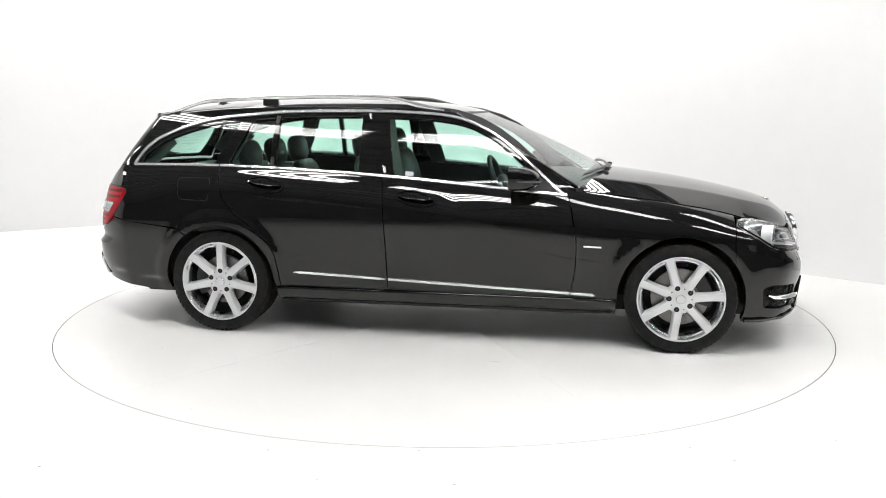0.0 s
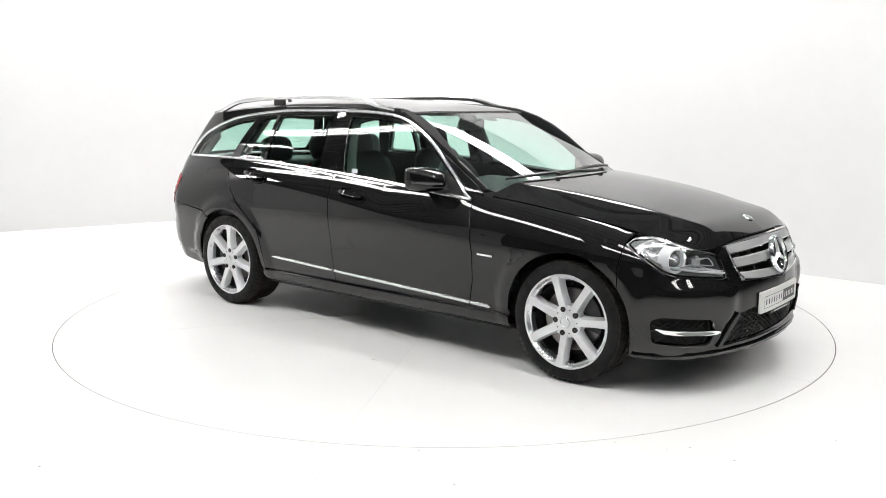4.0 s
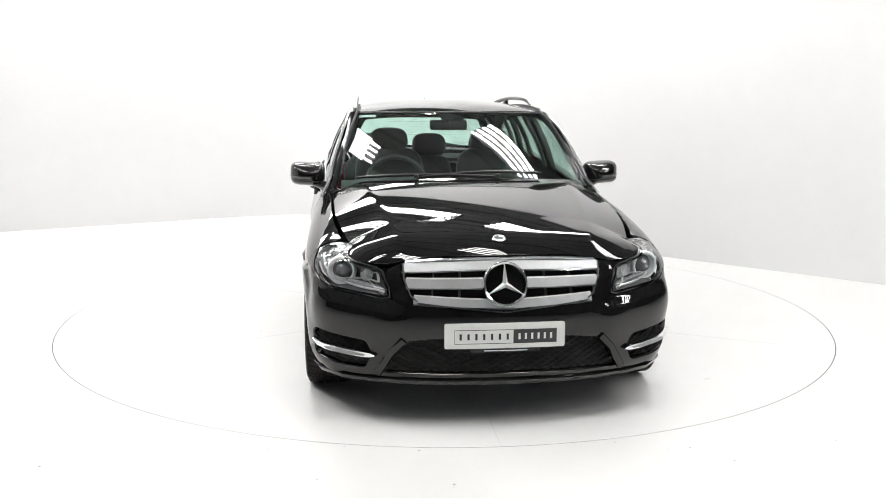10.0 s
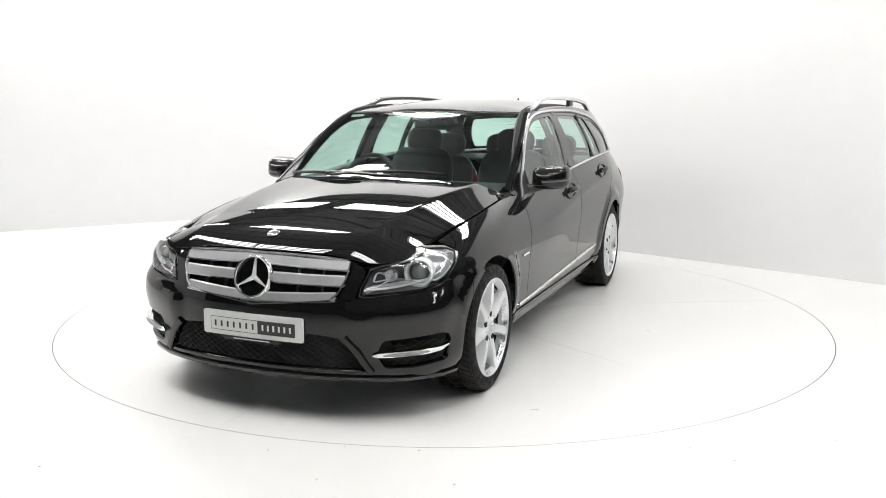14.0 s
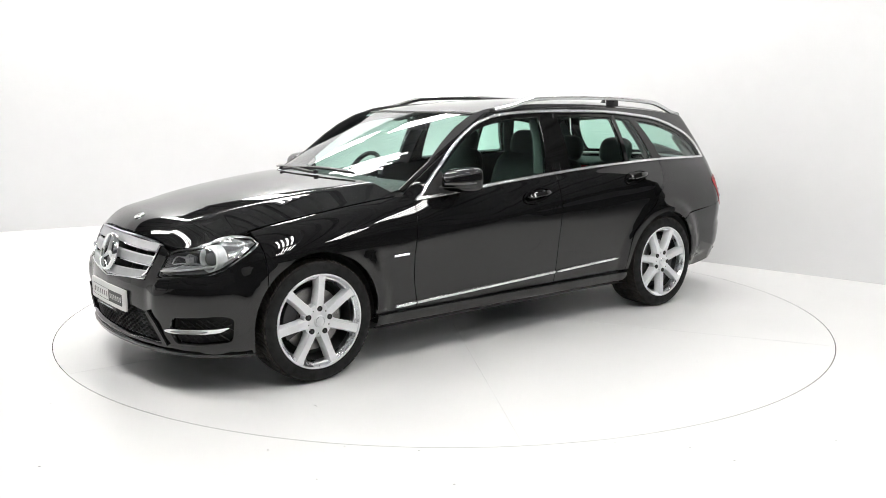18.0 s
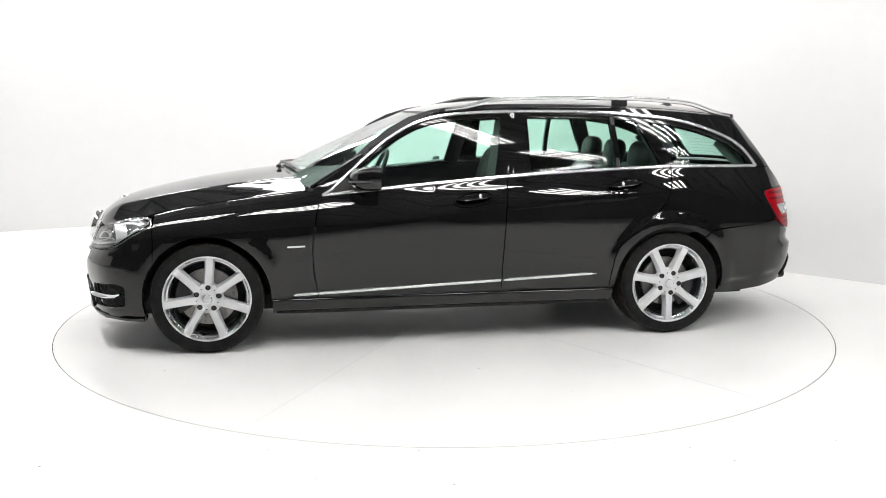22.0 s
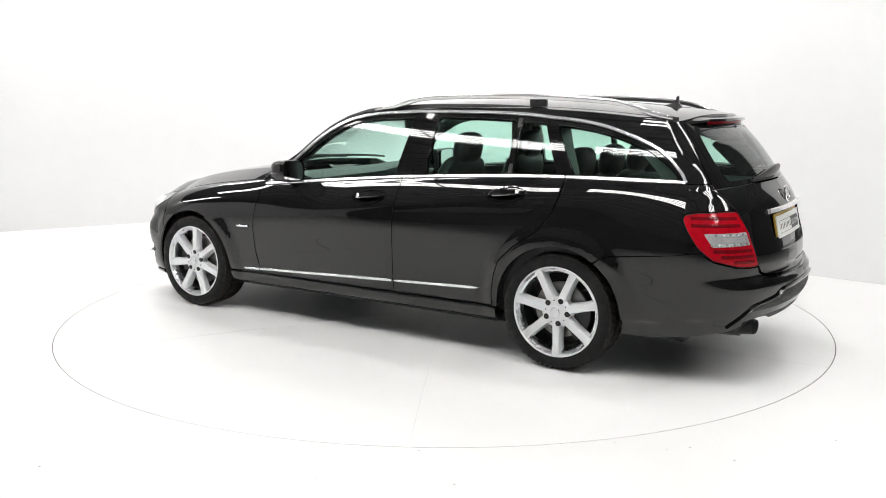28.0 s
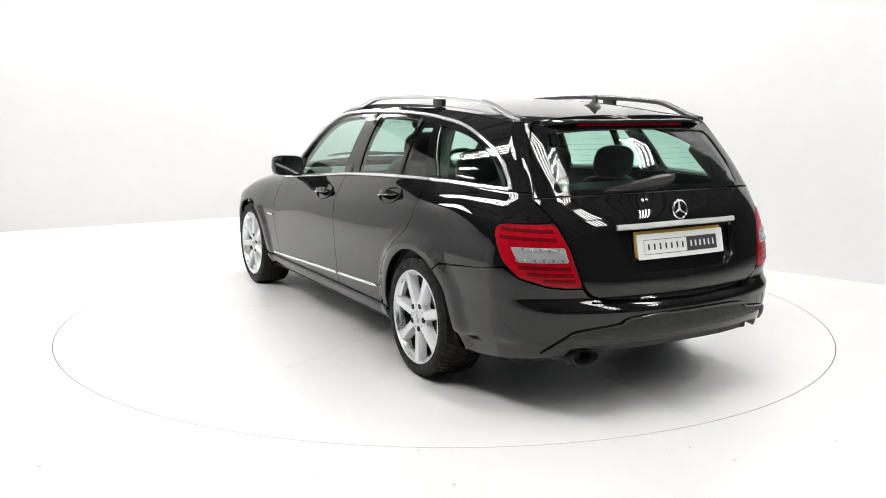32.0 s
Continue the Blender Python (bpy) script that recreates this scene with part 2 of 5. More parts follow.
def inside(p, poly):
    x, y = p
    hit = False
    j = len(poly) - 1
    for i in range(len(poly)):
        xi, yi = poly[i]
        xj, yj = poly[j]
        if (yi > y) != (yj > y) and x < (xj - xi) * (y - yi) / (yj - yi) + xi:
            hit = not hit
        j = i
    return hit


def normal_of(surf, u, v, e=0.004):
    p = surf(u, v)
    n = (surf(u + e, v) - surf(u - e, v)).cross(surf(u, v + e) - surf(u, v - e))
    return n.normalized()


def dense(poly, step):
    out = []
    n = len(poly)
    for i in range(n):
        a, b = poly[i], poly[(i + 1) % n]
        m = max(1, int(math.dist(a, b) / step + 0.5))
        for j in range(m):
            t = j / m
            out.append((a[0] + (b[0] - a[0]) * t, a[1] + (b[1] - a[1]) * t))
    return out


def panel(name, material, parent, surf, outer, holes=(), step=0.035, depth=0.014, out=None, lift=0.0, flip=1, label="", lines=(), eps=0.004):
    """A pressed panel cut out of a curved surface surf(u, v) along a plan outline, with turned-in edges.
    out: a direction that the outside faces. flip -1 mirrors it to the other side of the car."""
    loops = [dense(p, step) for p in (outer, *holes)]
    pts, edges = [], []
    for lp in loops:
        b = len(pts)
        pts += lp
        edges += [(b + i, b + (i + 1) % len(lp)) for i in range(len(lp))]
    border = np.array(pts)
    rows = np.array(lines) if len(lines) else ()
    us, vs = [p[0] for p in loops[0]], [p[1] for p in loops[0]]
    nu, nv = int((max(us) - min(us)) / step), int((max(vs) - min(vs)) / step)
    nb = len(pts)
    for i in range(1, nu + 1):
        for j in range(1, nv + 1):
            q = (min(us) + (max(us) - min(us)) * i / (nu + 1), min(vs) + (max(vs) - min(vs)) * j / (nv + 1))
            if inside(q, loops[0]) and not any(inside(q, h) for h in loops[1:]):
                if np.min(np.sum((border - q) ** 2, axis=1)) > (0.45 * step) ** 2 and not (len(rows) and np.min(np.sum((rows - q) ** 2, axis=1)) < (0.4 * step) ** 2):
                    pts.append(q)
    for q in lines:
        if inside(q, loops[0]) and not any(inside(q, h) for h in loops[1:]):
            if np.min(np.sum((border - q) ** 2, axis=1)) > 0.006 ** 2:
                pts.append(q)
    vout, eout, fout, ov, oe, of = geometry.delaunay_2d_cdt([Vector(p) for p in pts], edges, [], 0, 1e-6)
    faces = []
    for f in fout:
        c = (sum(vout[i][0] for i in f) / 3, sum(vout[i][1] for i in f) / 3)
        if inside(c, loops[0]) and not any(inside(c, h) for h in loops[1:]):
            faces.append(list(f))
    P, N = [], []
    for q in vout:
        p, n = surf(q[0], q[1]), normal_of(surf, q[0], q[1], eps)
        if out is not None and n.dot(Vector(out)) < 0:
            n = -n
        p = p + n * lift
        if flip < 0:
            p.y, n.y = -p.y, -n.y
        P.append(p)
        N.append(n)
    good = []
    for f in faces:
        a, b, c = (P[i] for i in f)
        nn = (b - a).cross(c - a)
        good.append(f if nn.dot(N[f[0]] + N[f[1]] + N[f[2]]) > 0 else f[::-1])
    if depth:
        count = {}
        for f in good:
            for i in range(3):
                count[(f[i], f[(i + 1) % 3])] = 1
        rim = [e for e in count if (e[1], e[0]) not in count]
        top, low = {}, {}
        for a, b in rim:
            for k in (a, b):
                if k not in low:
                    top[k] = len(P)
                    P.append(P[k].copy())
                    low[k] = len(P)
                    P.append(P[k] - N[k] * depth)
        side = {}
        for a, b in rim:
            n = (P[b] - P[a]).cross(N[a]).normalized()
            for k in (a, b):
                side[k] = side.get(k, Vector()) + n
        N += [None] * (len(P) - len(N))
        for k in low:
            s = side[k].normalized() if side[k].length > 1e-6 else N[k]
            N[top[k]] = (s + N[k] * 0.8).normalized()
            N[low[k]] = s
        for a, b in rim:
            good.append([top[b], top[a], low[a], low[b]])
    me = bpy.data.meshes.new(name)
    me.from_pydata([tuple(p) for p in P], [], good)
    me.materials.append(material)
    me.polygons.foreach_set("use_smooth", [True] * len(me.polygons))
    me.normals_split_custom_set_from_vertices([tuple(n) for n in N])
    ob = new(name, me)
    ob.parent = parent
    if label:
        ob["label"] = label
    return ob


def path_on(surf, pts, flip=1, out=(0, 1, 0), lift=0.0):
    P, N = [], []
    for u, v in pts:
        p, n = surf(u, v), normal_of(surf, u, v)
        if n.dot(Vector(out)) < 0:
            n = -n
        p = p + n * lift
        if flip < 0:
            p.y, n.y = -p.y, -n.y
        P.append(p)
        N.append(n)
    return P, N


def moulding(name, material, parent, surf, pts, half, high, flip=1, out=(0, 1, 0), lift=0.0, taper=0.0, label="", closed=False):
    P, N = path_on(surf, pts, flip, out, lift)
    return part(name, sweep(bmesh.new(), P, N, half, high, closed, taper), material, parent, label)


# ---- the studio ----
def studio():
    # floor with a round opening for the turntable
    bm = bmesh.new()
    n = 160
    inner = [bm.verts.new((R_TABLE * math.cos(2 * math.pi * k / n), R_TABLE * math.sin(2 * math.pi * k / n), 0)) for k in range(n)]
    outer = [bm.verts.new((20 * math.cos(2 * math.pi * k / n), 20 * math.sin(2 * math.pi * k / n), 0)) for k in range(n)]
    low = [bm.verts.new((v.co.x, v.co.y, -0.08)) for v in inner]
    for k in range(n):
        j = (k + 1) % n
        bm.faces.new((inner[k], outer[k], outer[j], inner[j]))
        bm.faces.new((low[k], inner[k], inner[j], low[j]))
    bm.faces.new(low)
    bmesh.ops.recalc_face_normals(bm, faces=bm.faces)
    tagged(finish("floor", bm, FLOOR, smooth=False), "worn white painted studio floor with a round turntable opening", "floor", kind="structure")

    bm = bmesh.new()
    ring = [[bm.verts.new((r * math.cos(2 * math.pi * k / n), r * math.sin(2 * math.pi * k / n), -0.0012)) for k in range(n)] for r in (R_TABLE - 0.03, R_TABLE + 0.001)]
    for k in range(n):
        bm.faces.new((ring[0][k], ring[1][k], ring[1][(k + 1) % n], ring[0][(k + 1) % n]))
    tagged(finish("turntable_joint", bm, GAP, smooth=False), "thin dark joint round the turntable", "joint", kind="structure")

    # white walls: two plain runs that meet in a wide rounded corner
    plan = [(4.05, 0.313), (3.6, 0.7096), (0.2, 3.705), (-0.9, 4.66), (-1.7, 5.12), (-2.5, 4.90), (-3.9, 4.10), (-8.5, 1.37), (-9.5, 0.2), (-9.5, -4.0)]
    tall = 3.55
    bm = bmesh.new()
    pts = rounded(plan[1:8], 0.25, closed=False)
    pts = [plan[0]] + pts + plan[8:]
    a = [bm.verts.new((x, y, -0.02)) for x, y in pts]
    b = [bm.verts.new((x, y, tall)) for x, y in pts]
    c = [bm.verts.new((x * 1.02 + 0.02, y * 1.02 + 0.1, tall)) for x, y in pts]
    d = [bm.verts.new((x * 1.02 + 0.02, y * 1.02 + 0.1, -0.02)) for x, y in pts]
    for k in range(len(pts) - 1):
        bm.faces.new((a[k], a[k + 1], b[k + 1], b[k]))
        bm.faces.new((b[k], b[k + 1], c[k + 1], c[k]))
        bm.faces.new((c[k], c[k + 1], d[k + 1], d[k]))
    bm.faces.new((a[0], b[0], c[0], d[0]))
    bmesh.ops.recalc_face_normals(bm, faces=bm.faces)
    tagged(part("wall_north", bm, WALL, None), "smooth white painted studio wall with a rounded corner", "wall", kind="structure")

    # the dark hall round the white set
    for name, x, y, w, d in (("wall_south", 0, -13.5, 27, 0.2), ("wall_east", 13.5, 0, 0.2, 27), ("wall_west", -13.5, 0, 0.2, 27), ("wall_back", 0, 13.5, 27, 0.2)):
        bm = box(bmesh.new(), w, d, 5.0, pose(0, 0, 0, 0, 0, HALL) @ pose(x, y, 2.5))
        tagged(part(name, bm, BACKWALL, None), "plain dark grey hall wall beyond the white set", "wall", kind="structure")

    # roof sheeting with ribs along the hall
    bm = bmesh.new()
    ys = []
    y = -13.5
    while y < 13.5:
        ys += [(y, 0), (y + 0.22, 0), (y + 0.25, 0.045), (y + 0.31, 0.045)]
        y += 0.34
    turn = pose(0, 0, 0, 0, 0, HALL)
    v0 = [bm.verts.new(turn @ Vector((-13.5, y, 4.9 + z))) for y, z in ys]
    v1 = [bm.verts.new(turn @ Vector((13.5, y, 4.9 + z))) for y, z in ys]
    for k in range(len(ys) - 1):
        bm.faces.new((v0[k], v1[k], v1[k + 1], v0[k + 1]))
    bmesh.ops.recalc_face_normals(bm, faces=bm.faces)
    bm.faces.ensure_lookup_table()
    for k, f in enumerate(bm.faces):
        f.material_index = 1 if k % 12 in (1, 2, 3) else 0
    ob = finish("ceiling", bm, CEILING, smooth=False)
    ob.data.materials.append(BACKWALL)
    tagged(ob, "ribbed grey sheet metal ceiling", "ceiling", kind="structure")


def floor_specks():
    """Small dropped specks on the floor in front of the turntable."""
    rng = random.Random(5)
    spots = [(-0.72, -2.52), (-0.10, -2.52), (-0.41, -2.48), (0.04, -2.84), (-0.48, -2.80), (-0.49, -2.38), (0.92, -2.50), (0.72, -2.43), (1.16, -2.61), (1.66, -2.40), (-1.58, -2.69), (1.02, -2.48), (1.5, -2.38)]
    spots = [(x, y, 1.0) for x, y in spots if math.hypot(x, y) > R_TABLE + 0.01]
    bm = bmesh.new()
    for x, y, f in spots:
        n, r, a0 = 7, rng.uniform(0.0022, 0.0042) * f, rng.uniform(0, 6)
        low = [bm.verts.new((x + r * rng.uniform(0.7, 1.3) * math.cos(a0 + 6.283 * k / n) * 1.5, y + r * math.sin(a0 + 6.283 * k / n), 0.0002)) for k in range(n)]
        top = [bm.verts.new((x + (v.co.x - x) * 0.7, y + (v.co.y - y) * 0.7, 0.0016)) for v in low]
        for k in range(n):
            bm.faces.new((low[k], low[(k + 1) % n], top[(k + 1) % n], top[k]))
        bm.faces.new(top)
    tagged(part("floor_specks", bm, SCUFF, None), "scattered dark specks on the white floor", "specks", kind="stuff")


def table_seams(table):
    """The deck's six radial joints, and a few scuffs."""
    up = Vector((0, 0, 1))
    for i in range(6):
        a = radians(60 * i - 1)
        pts = [Vector((r * math.cos(a), r * math.sin(a), 0.0002)) for r in (0.45, 0.9, 1.3, 1.7, 2.1, R_TABLE - 0.008)]
        part("deck_joint", sweep(bmesh.new(), pts, [up] * 6, 0.0009, 0.0004), PALESCUFF, table, "thin radial joint in the deck")
    rng = random.Random(11)
    for i in range(9):
        r, a, n = rng.uniform(1.2, 2.3), rng.uniform(0, 6.283), 5
        d = Vector((math.cos(a + 1.2), math.sin(a + 1.2), 0)) * rng.uniform(0.02, 0.07)
        pts = [Vector((r * math.cos(a), r * math.sin(a), 0.0003)) + d * (j / n) + Vector((-d.y, d.x, 0)) * 0.15 * math.sin(math.pi * j / n) for j in range(n + 1)]
        part("scuff", sweep(bmesh.new(), pts, [up] * (n + 1), 0.0015, 0.0006, taper=0.4), SCUFF, table, "faint grey scuff")


def tube_bank(m, tubes, length, gap, cover=False):
    """A hanging rack of bare fluorescent tubes."""
    rack = tagged(new("tube_light_rack"), "hanging rack of white fluorescent tubes, some of the racks added as fill light", "ceiling light", "studio light racks")
    rack.matrix_world = m
    wide = (tubes - 1) * gap
    for s in (-1, 1):
        bm = box(bmesh.new(), 0.05, wide + 0.2, 0.05, pose(s * (length / 2 - 0.2), 0, 0.096), 0.006)
        part("cross_bar", bm, STEEL, rack)
    # opaque tray, added to keep the tubes' light off the ceiling
    part("light_stop_tray", box(bmesh.new(), length + 0.04, wide + 0.16, 0.03, pose(0, 0, 0.055), 0.008), STEEL, rack, "dark sheet metal tray, added to stop upward light")
    for k in range(tubes):
        y = k * gap - wide / 2
        bm = box(bmesh.new(), length, TUBE_W, 0.025, pose(0, y, 0), 0.008)
        part("tube", bm, TUBE, rack, "glowing white fluorescent tube")
    if cover:
        part("diffuser", box(bmesh.new(), length * 0.45, wide + 0.14, 0.006, pose(length * 0.2, 0, -0.03), 0.002), DIFFUSER, rack, "glowing opal diffuser sheet")
    return rack


def turntable():
    bm = bmesh.new()
    r = R_TABLE - 0.005
    n = 160
    prof = [(0.0, 0.0), (0.9, 0.0), (1.8, 0.0), (r - 0.001, 0.0), (r, -0.001), (r, -0.06), (0.0, -0.06)]
    rings = []
    for rad, z in prof:
        rings.append([bm.verts.new((rad * math.cos(2 * math.pi * k / n), rad * math.sin(2 * math.pi * k / n), z)) for k in range(n)] if rad else [bm.verts.new((0, 0, z))])
    for i in range(len(prof) - 1):
        a, b = rings[i], rings[i + 1]
        for k in range(n):
            j = (k + 1) % n
            if len(a) == 1:
                bm.faces.new((a[0], b[k], b[j]))
            elif len(b) == 1:
                bm.faces.new((a[k], b[0], a[j]))
            else:
                bm.faces.new((a[k], b[k], b[j], a[j]))
    bmesh.ops.recalc_face_normals(bm, faces=bm.faces)
    ob = part("turntable", bm, DISC, None)
    return tagged(ob, "white painted round turntable set flush in the floor", "turntable")


# ---- the car: x forward, y to its left, z up, origin on the ground midway between the axles ----
AXLE, HUB_Z, HUB_Y, ARCH = 1.38, 0.316, 0.872, 0.352
W_PLAN = Spline((-2.1, 0.832), (-1.9, 0.856), (-1.7, 0.872), (-1.38, 0.886), (-0.9, 0.890), (-0.3, 0.891), (0.3, 0.890), (0.9, 0.887), (1.38, 0.884), (1.6, 0.868), (1.75, 0.844))
Y_PROF = Spline((0.17, -0.086), (0.30, -0.038), (0.42, -0.018), (0.56, -0.005), (0.69, 0.0), (0.80, -0.016), (0.88, -0.034), (0.93, -0.054), (0.98, -0.083), (1.05, -0.106), (1.15, -0.142), (1.25, -0.188), (1.35, -0.248), (1.44, -0.315))
NOSE_PROF = Spline((0.17, -0.05), (0.24, -0.014), (0.34, -0.003), (0.50, 0.0), (0.70, 0.0))
G_PLAN = Spline((-2.3, -0.085), (-2.04, -0.058), (-1.7, -0.026), (-1.3, -0.006), (-0.6, 0.0), (0.0, -0.002), (0.4, -0.018), (0.75, -0.04), (1.0, -0.055))
BELT = Line((0.75, 0.876), (0.2, 0.925), (-0.36, 0.972), (-0.9, 1.002), (-1.39, 1.018), (-2.02, 1.012))
CREASE = Line((-1.8, 0.885), (-0.9, 0.855), (-0.34, 0.803), (0.37, 0.729), (0.8, 0.685))
HOOD_Z = Spline((0.70, 0.915), (0.90, 0.898), (1.1, 0.876), (1.4, 0.834), (1.62, 0.792), (1.72, 0.765))
HOOD_Y = Spline((0.70, 0.74), (0.90, 0.745), (1.1, 0.742), (1.4, 0.725), (1.62, 0.69), (1.72, 0.665))


def side_y(x, z):
    w = W_PLAN(x)
    # the shoulder and the foot of the glass follow the belt line
    pz = Y_PROF(z - (max(0.935, BELT(x)) - 0.972) * smooth(z, 0.70, 0.88) * (1 - smooth(z, 1.05, 1.40)))
    if z < 0.69 and x > 1.35:
        pz += (NOSE_PROF(z) - pz) * smooth(x, 1.35, 1.6)
    y = w + pz + G_PLAN(x) * smooth(z, 0.70, 1.02)
    # flared lips round the wheels
    for ax in (-AXLE, AXLE):
        r = math.hypot(x - ax, z - HUB_Z)
        if r < ARCH + 0.13:
            y += 0.019 * (1 - smooth(r, ARCH + 0.035, ARCH + 0.115)) * smooth(z, 0.12, 0.40)
    # crease that rises along the doors
    fade = smooth(x, -1.75, -1.2) * (1 - smooth(x, 0.05, 0.75))
    if fade > 0:
        zc = CREASE(x)
        y += 1.4 * fade * (0.008 * (smooth(z, zc - 0.24, zc) - 0.5) + 0.0065 * math.exp(-soft(zc - z, 0.008) / 0.026) - 0.13 * soft(z - zc, 0.009) + 0.13 * soft(z - zc - 0.10, 0.02))
    if x > 0.62:
        k = smooth(x, 0.62, 0.95)
        zt, yt = HOOD_Z(x), HOOD_Y(x)
        t = min(1.0, max(0.0, (z - 0.64) / (zt - 0.64)))
        top = w - (w - yt) * (1 - math.sqrt(max(0.0, 1 - 0.97 * t * t))) / (1 - math.sqrt(0.03))
        if z > 0.64:
            y = y * (1 - k) + top * k
    return y


def side(x, z):
    """The flank; behind the rear corner it follows the tail's own curve."""
    xj = rear_join(z)
    if x >= xj:
        return Vector((x, side_y(x, z), z))
    lo, hi = 0.6, 1.0
    for _ in range(22):
        mid = (lo + hi) / 2
        if rear(mid, z).x < x:
            lo = mid
        else:
            hi = mid
    p = rear((lo + hi) / 2, z)
    return Vector((x, p.y, z))


FX = Spline((0, 2.144), (0.25, 2.126), (0.51, 2.064), (0.71, 1.978), (0.85, 1.882), (0.97, 1.75), (1.10, 1.62), (1.3, 1.42))
FY = Spline((0, 0), (0.25, 0.25), (0.51, 0.50), (0.71, 0.68), (0.85, 0.785), (0.97, 0.842), (1.10, 0.864), (1.3, 0.884))
F_LEAN = Line((0.17, 0.04), (0.20, 0.012), (0.24, 0.0), (0.34, 0.0), (0.46, 0.0), (0.53, 0.008), (0.60, 0.03), (0.68, 0.06), (0.74, 0.095), (0.80, 0.15), (0.86, 0.22))


def front(s, z):
    """The nose: s runs round from the middle (0) past the corner (0.97) to the wing."""
    a, sg = abs(s), (1 if s >= 0 else -1)
    x, y = FX(a), FY(a)
    if a >= 0.97:
        x = 1.75 - (a - 0.97)
        return Vector((x, sg * side_y(x, z), z))
    y *= side_y(1.75, z) / FY(0.97)
    x -= F_LEAN(z) * (1 - (a / 0.97) ** 3)
    # fold under the headlights
    fold = smooth(a, 0.40, 0.50) * (1 - smooth(a, 0.85, 0.97))
    if fold > 0:
        zc = F_FOLD(a)
        up = soft(z - zc, 0.004)
        k = 0.021 * fold * (max(0.0, 1 - up / 0.05) if z > zc - 0.02 else 1.0) * (1 - 0.9 * smooth(zc - z, 0.03, 0.20))
        tx, ty = FX(a + 0.01) - FX(a - 0.01), FY(a + 0.01) - FY(a - 0.01)
        d = math.hypot(tx, ty)
        x, y = x + k * ty / d, y - k * tx / d
    return Vector((x, sg * y, z))


F_FOLD = Line((0.40, 0.490), (0.52, 0.505), (0.635, 0.527), (0.74, 0.537), (0.82, 0.546), (0.88, 0.562), (0.97, 0.60))
RX = Spline((0, -2.447), (0.25, -2.430), (0.51, -2.372), (0.70, -2.290), (0.86, -2.165), (1.0, -2.03), (1.15, -1.88), (1.3, -1.73))
RY = Spline((0, 0), (0.25, 0.25), (0.51, 0.50), (0.70, 0.675), (0.86, 0.785), (1.0, 0.842), (1.15, 0.857), (1.3, 0.87))
R_LOW = Line((0.17, 0.16), (0.24, 0.10), (0.32, 0.045), (0.40, 0.010), (0.47, 0.002), (0.495, 0.0), (0.52, 0.004), (0.545, 0.040), (0.60, 0.040), (0.66, 0.046), (0.76, 0.073), (0.86, 0.097))
R_HIGH = Spline((0.76, 0.073), (0.83, 0.088), (0.90, 0.108), (1.0, 0.165), (1.1, 0.231), (1.2, 0.284), (1.3, 0.318), (1.4, 0.34))
R_JOIN = Spline((0.8, 0.0), (0.9, 0.001), (1.0, 0.014), (1.1, 0.052), (1.2, 0.100), (1.3, 0.148), (1.4, 0.198))
R_BOW = Spline((0.95, 0.0), (1.0, 0.006), (1.05, 0.029), (1.1, 0.051), (1.15, 0.071), (1.2, 0.082), (1.25, 0.078), (1.3, 0.042), (1.34, 0.0))
R_STEP = Line((0.70, 0.370), (0.80, 0.362), (1.09, 0.330), (1.30, 0.309))


def R_LEAN(z):
    return R_LOW(z) if z < 0.76 else R_HIGH(z)


def rear_join(z):
    return -2.03 + (R_JOIN(z) if z > 0.8 else 0.0)


def rear(s, z):
    a, sg = abs(s), (1 if s >= 0 else -1)
    xj = rear_join(z)
    # step along the lower corner of the bumper
    step = 0.012 * smooth(R_STEP(a) - z, -0.008, 0.014) * smooth(a, 0.70, 0.82)
    # crease along the flank of the bumper
    step += 0.006 * (smooth(z, 0.468, 0.486) - smooth(z, 0.486, 0.63)) * smooth(a, 0.66, 0.82)
    if a >= 1.0:
        x = xj + (a - 1.0)
        return Vector((x, sg * (side_y(x, z) - step), z))
    x, y = RX(a) + 2.03 + xj, RY(a)
    y *= side_y(xj, z) / RY(1.0)
    y -= step * smooth(a, 0.70, 1.0)
    x += R_LEAN(z) * (1 - a ** 3 * 0.97)
    # the rear window bows out towards its middle
    if 0.95 < z < 1.34:
        x -= R_BOW(z) * max(0.0, 1 - (a / 0.85) ** 2)
    # a firm edge beside the tailgate, at window height
    k = 0.022 * smooth(z, 0.90, 1.04) * max(0.0, 1 - soft(abs(a - 0.83), 0.006) / (0.13 if a < 0.83 else 0.17))
    return Vector((x - 0.54 * k, sg * (y + 0.84 * k), z))


ROOF_Z = Spline((0.13, 1.352), (0.0, 1.384), (-0.2, 1.410), (-0.5, 1.428), (-0.9, 1.432), (-1.3, 1.420), (-1.7, 1.388), (-2.0, 1.347), (-2.12, 1.322))


def roof_edge(x):
    return ROOF_Z(x) - 0.052 * smooth(-x, -0.25, 0.25) - 0.014 * (1 - smooth(-x, -0.25, 0.25))


def roof(x, y):
    e = side_y(x, roof_edge(x))
    t = min(1.25, abs(y) / e)
    return Vector((x, y, ROOF_Z(x) - (ROOF_Z(x) - roof_edge(x)) * t ** 2.6))


HOOD_C = Spline((2.06, 0.782), (1.95, 0.817), (1.75, 0.871), (1.45, 0.930), (1.1, 0.979), (0.8, 1.012))


def nose_line():
    """The bonnet's front edge over grille and headlights."""
    zs = Spline((0.0, 0.748), (0.2, 0.747), (0.36, 0.739), (0.46, 0.723), (0.53, 0.710), (0.61, 0.708), (0.70, 0.718), (0.77, 0.730), (0.87, 0.750), (1.0, 0.766))
    return [front(i / 60, zs(i / 60)) for i in range(61)]


NOSE = nose_line()


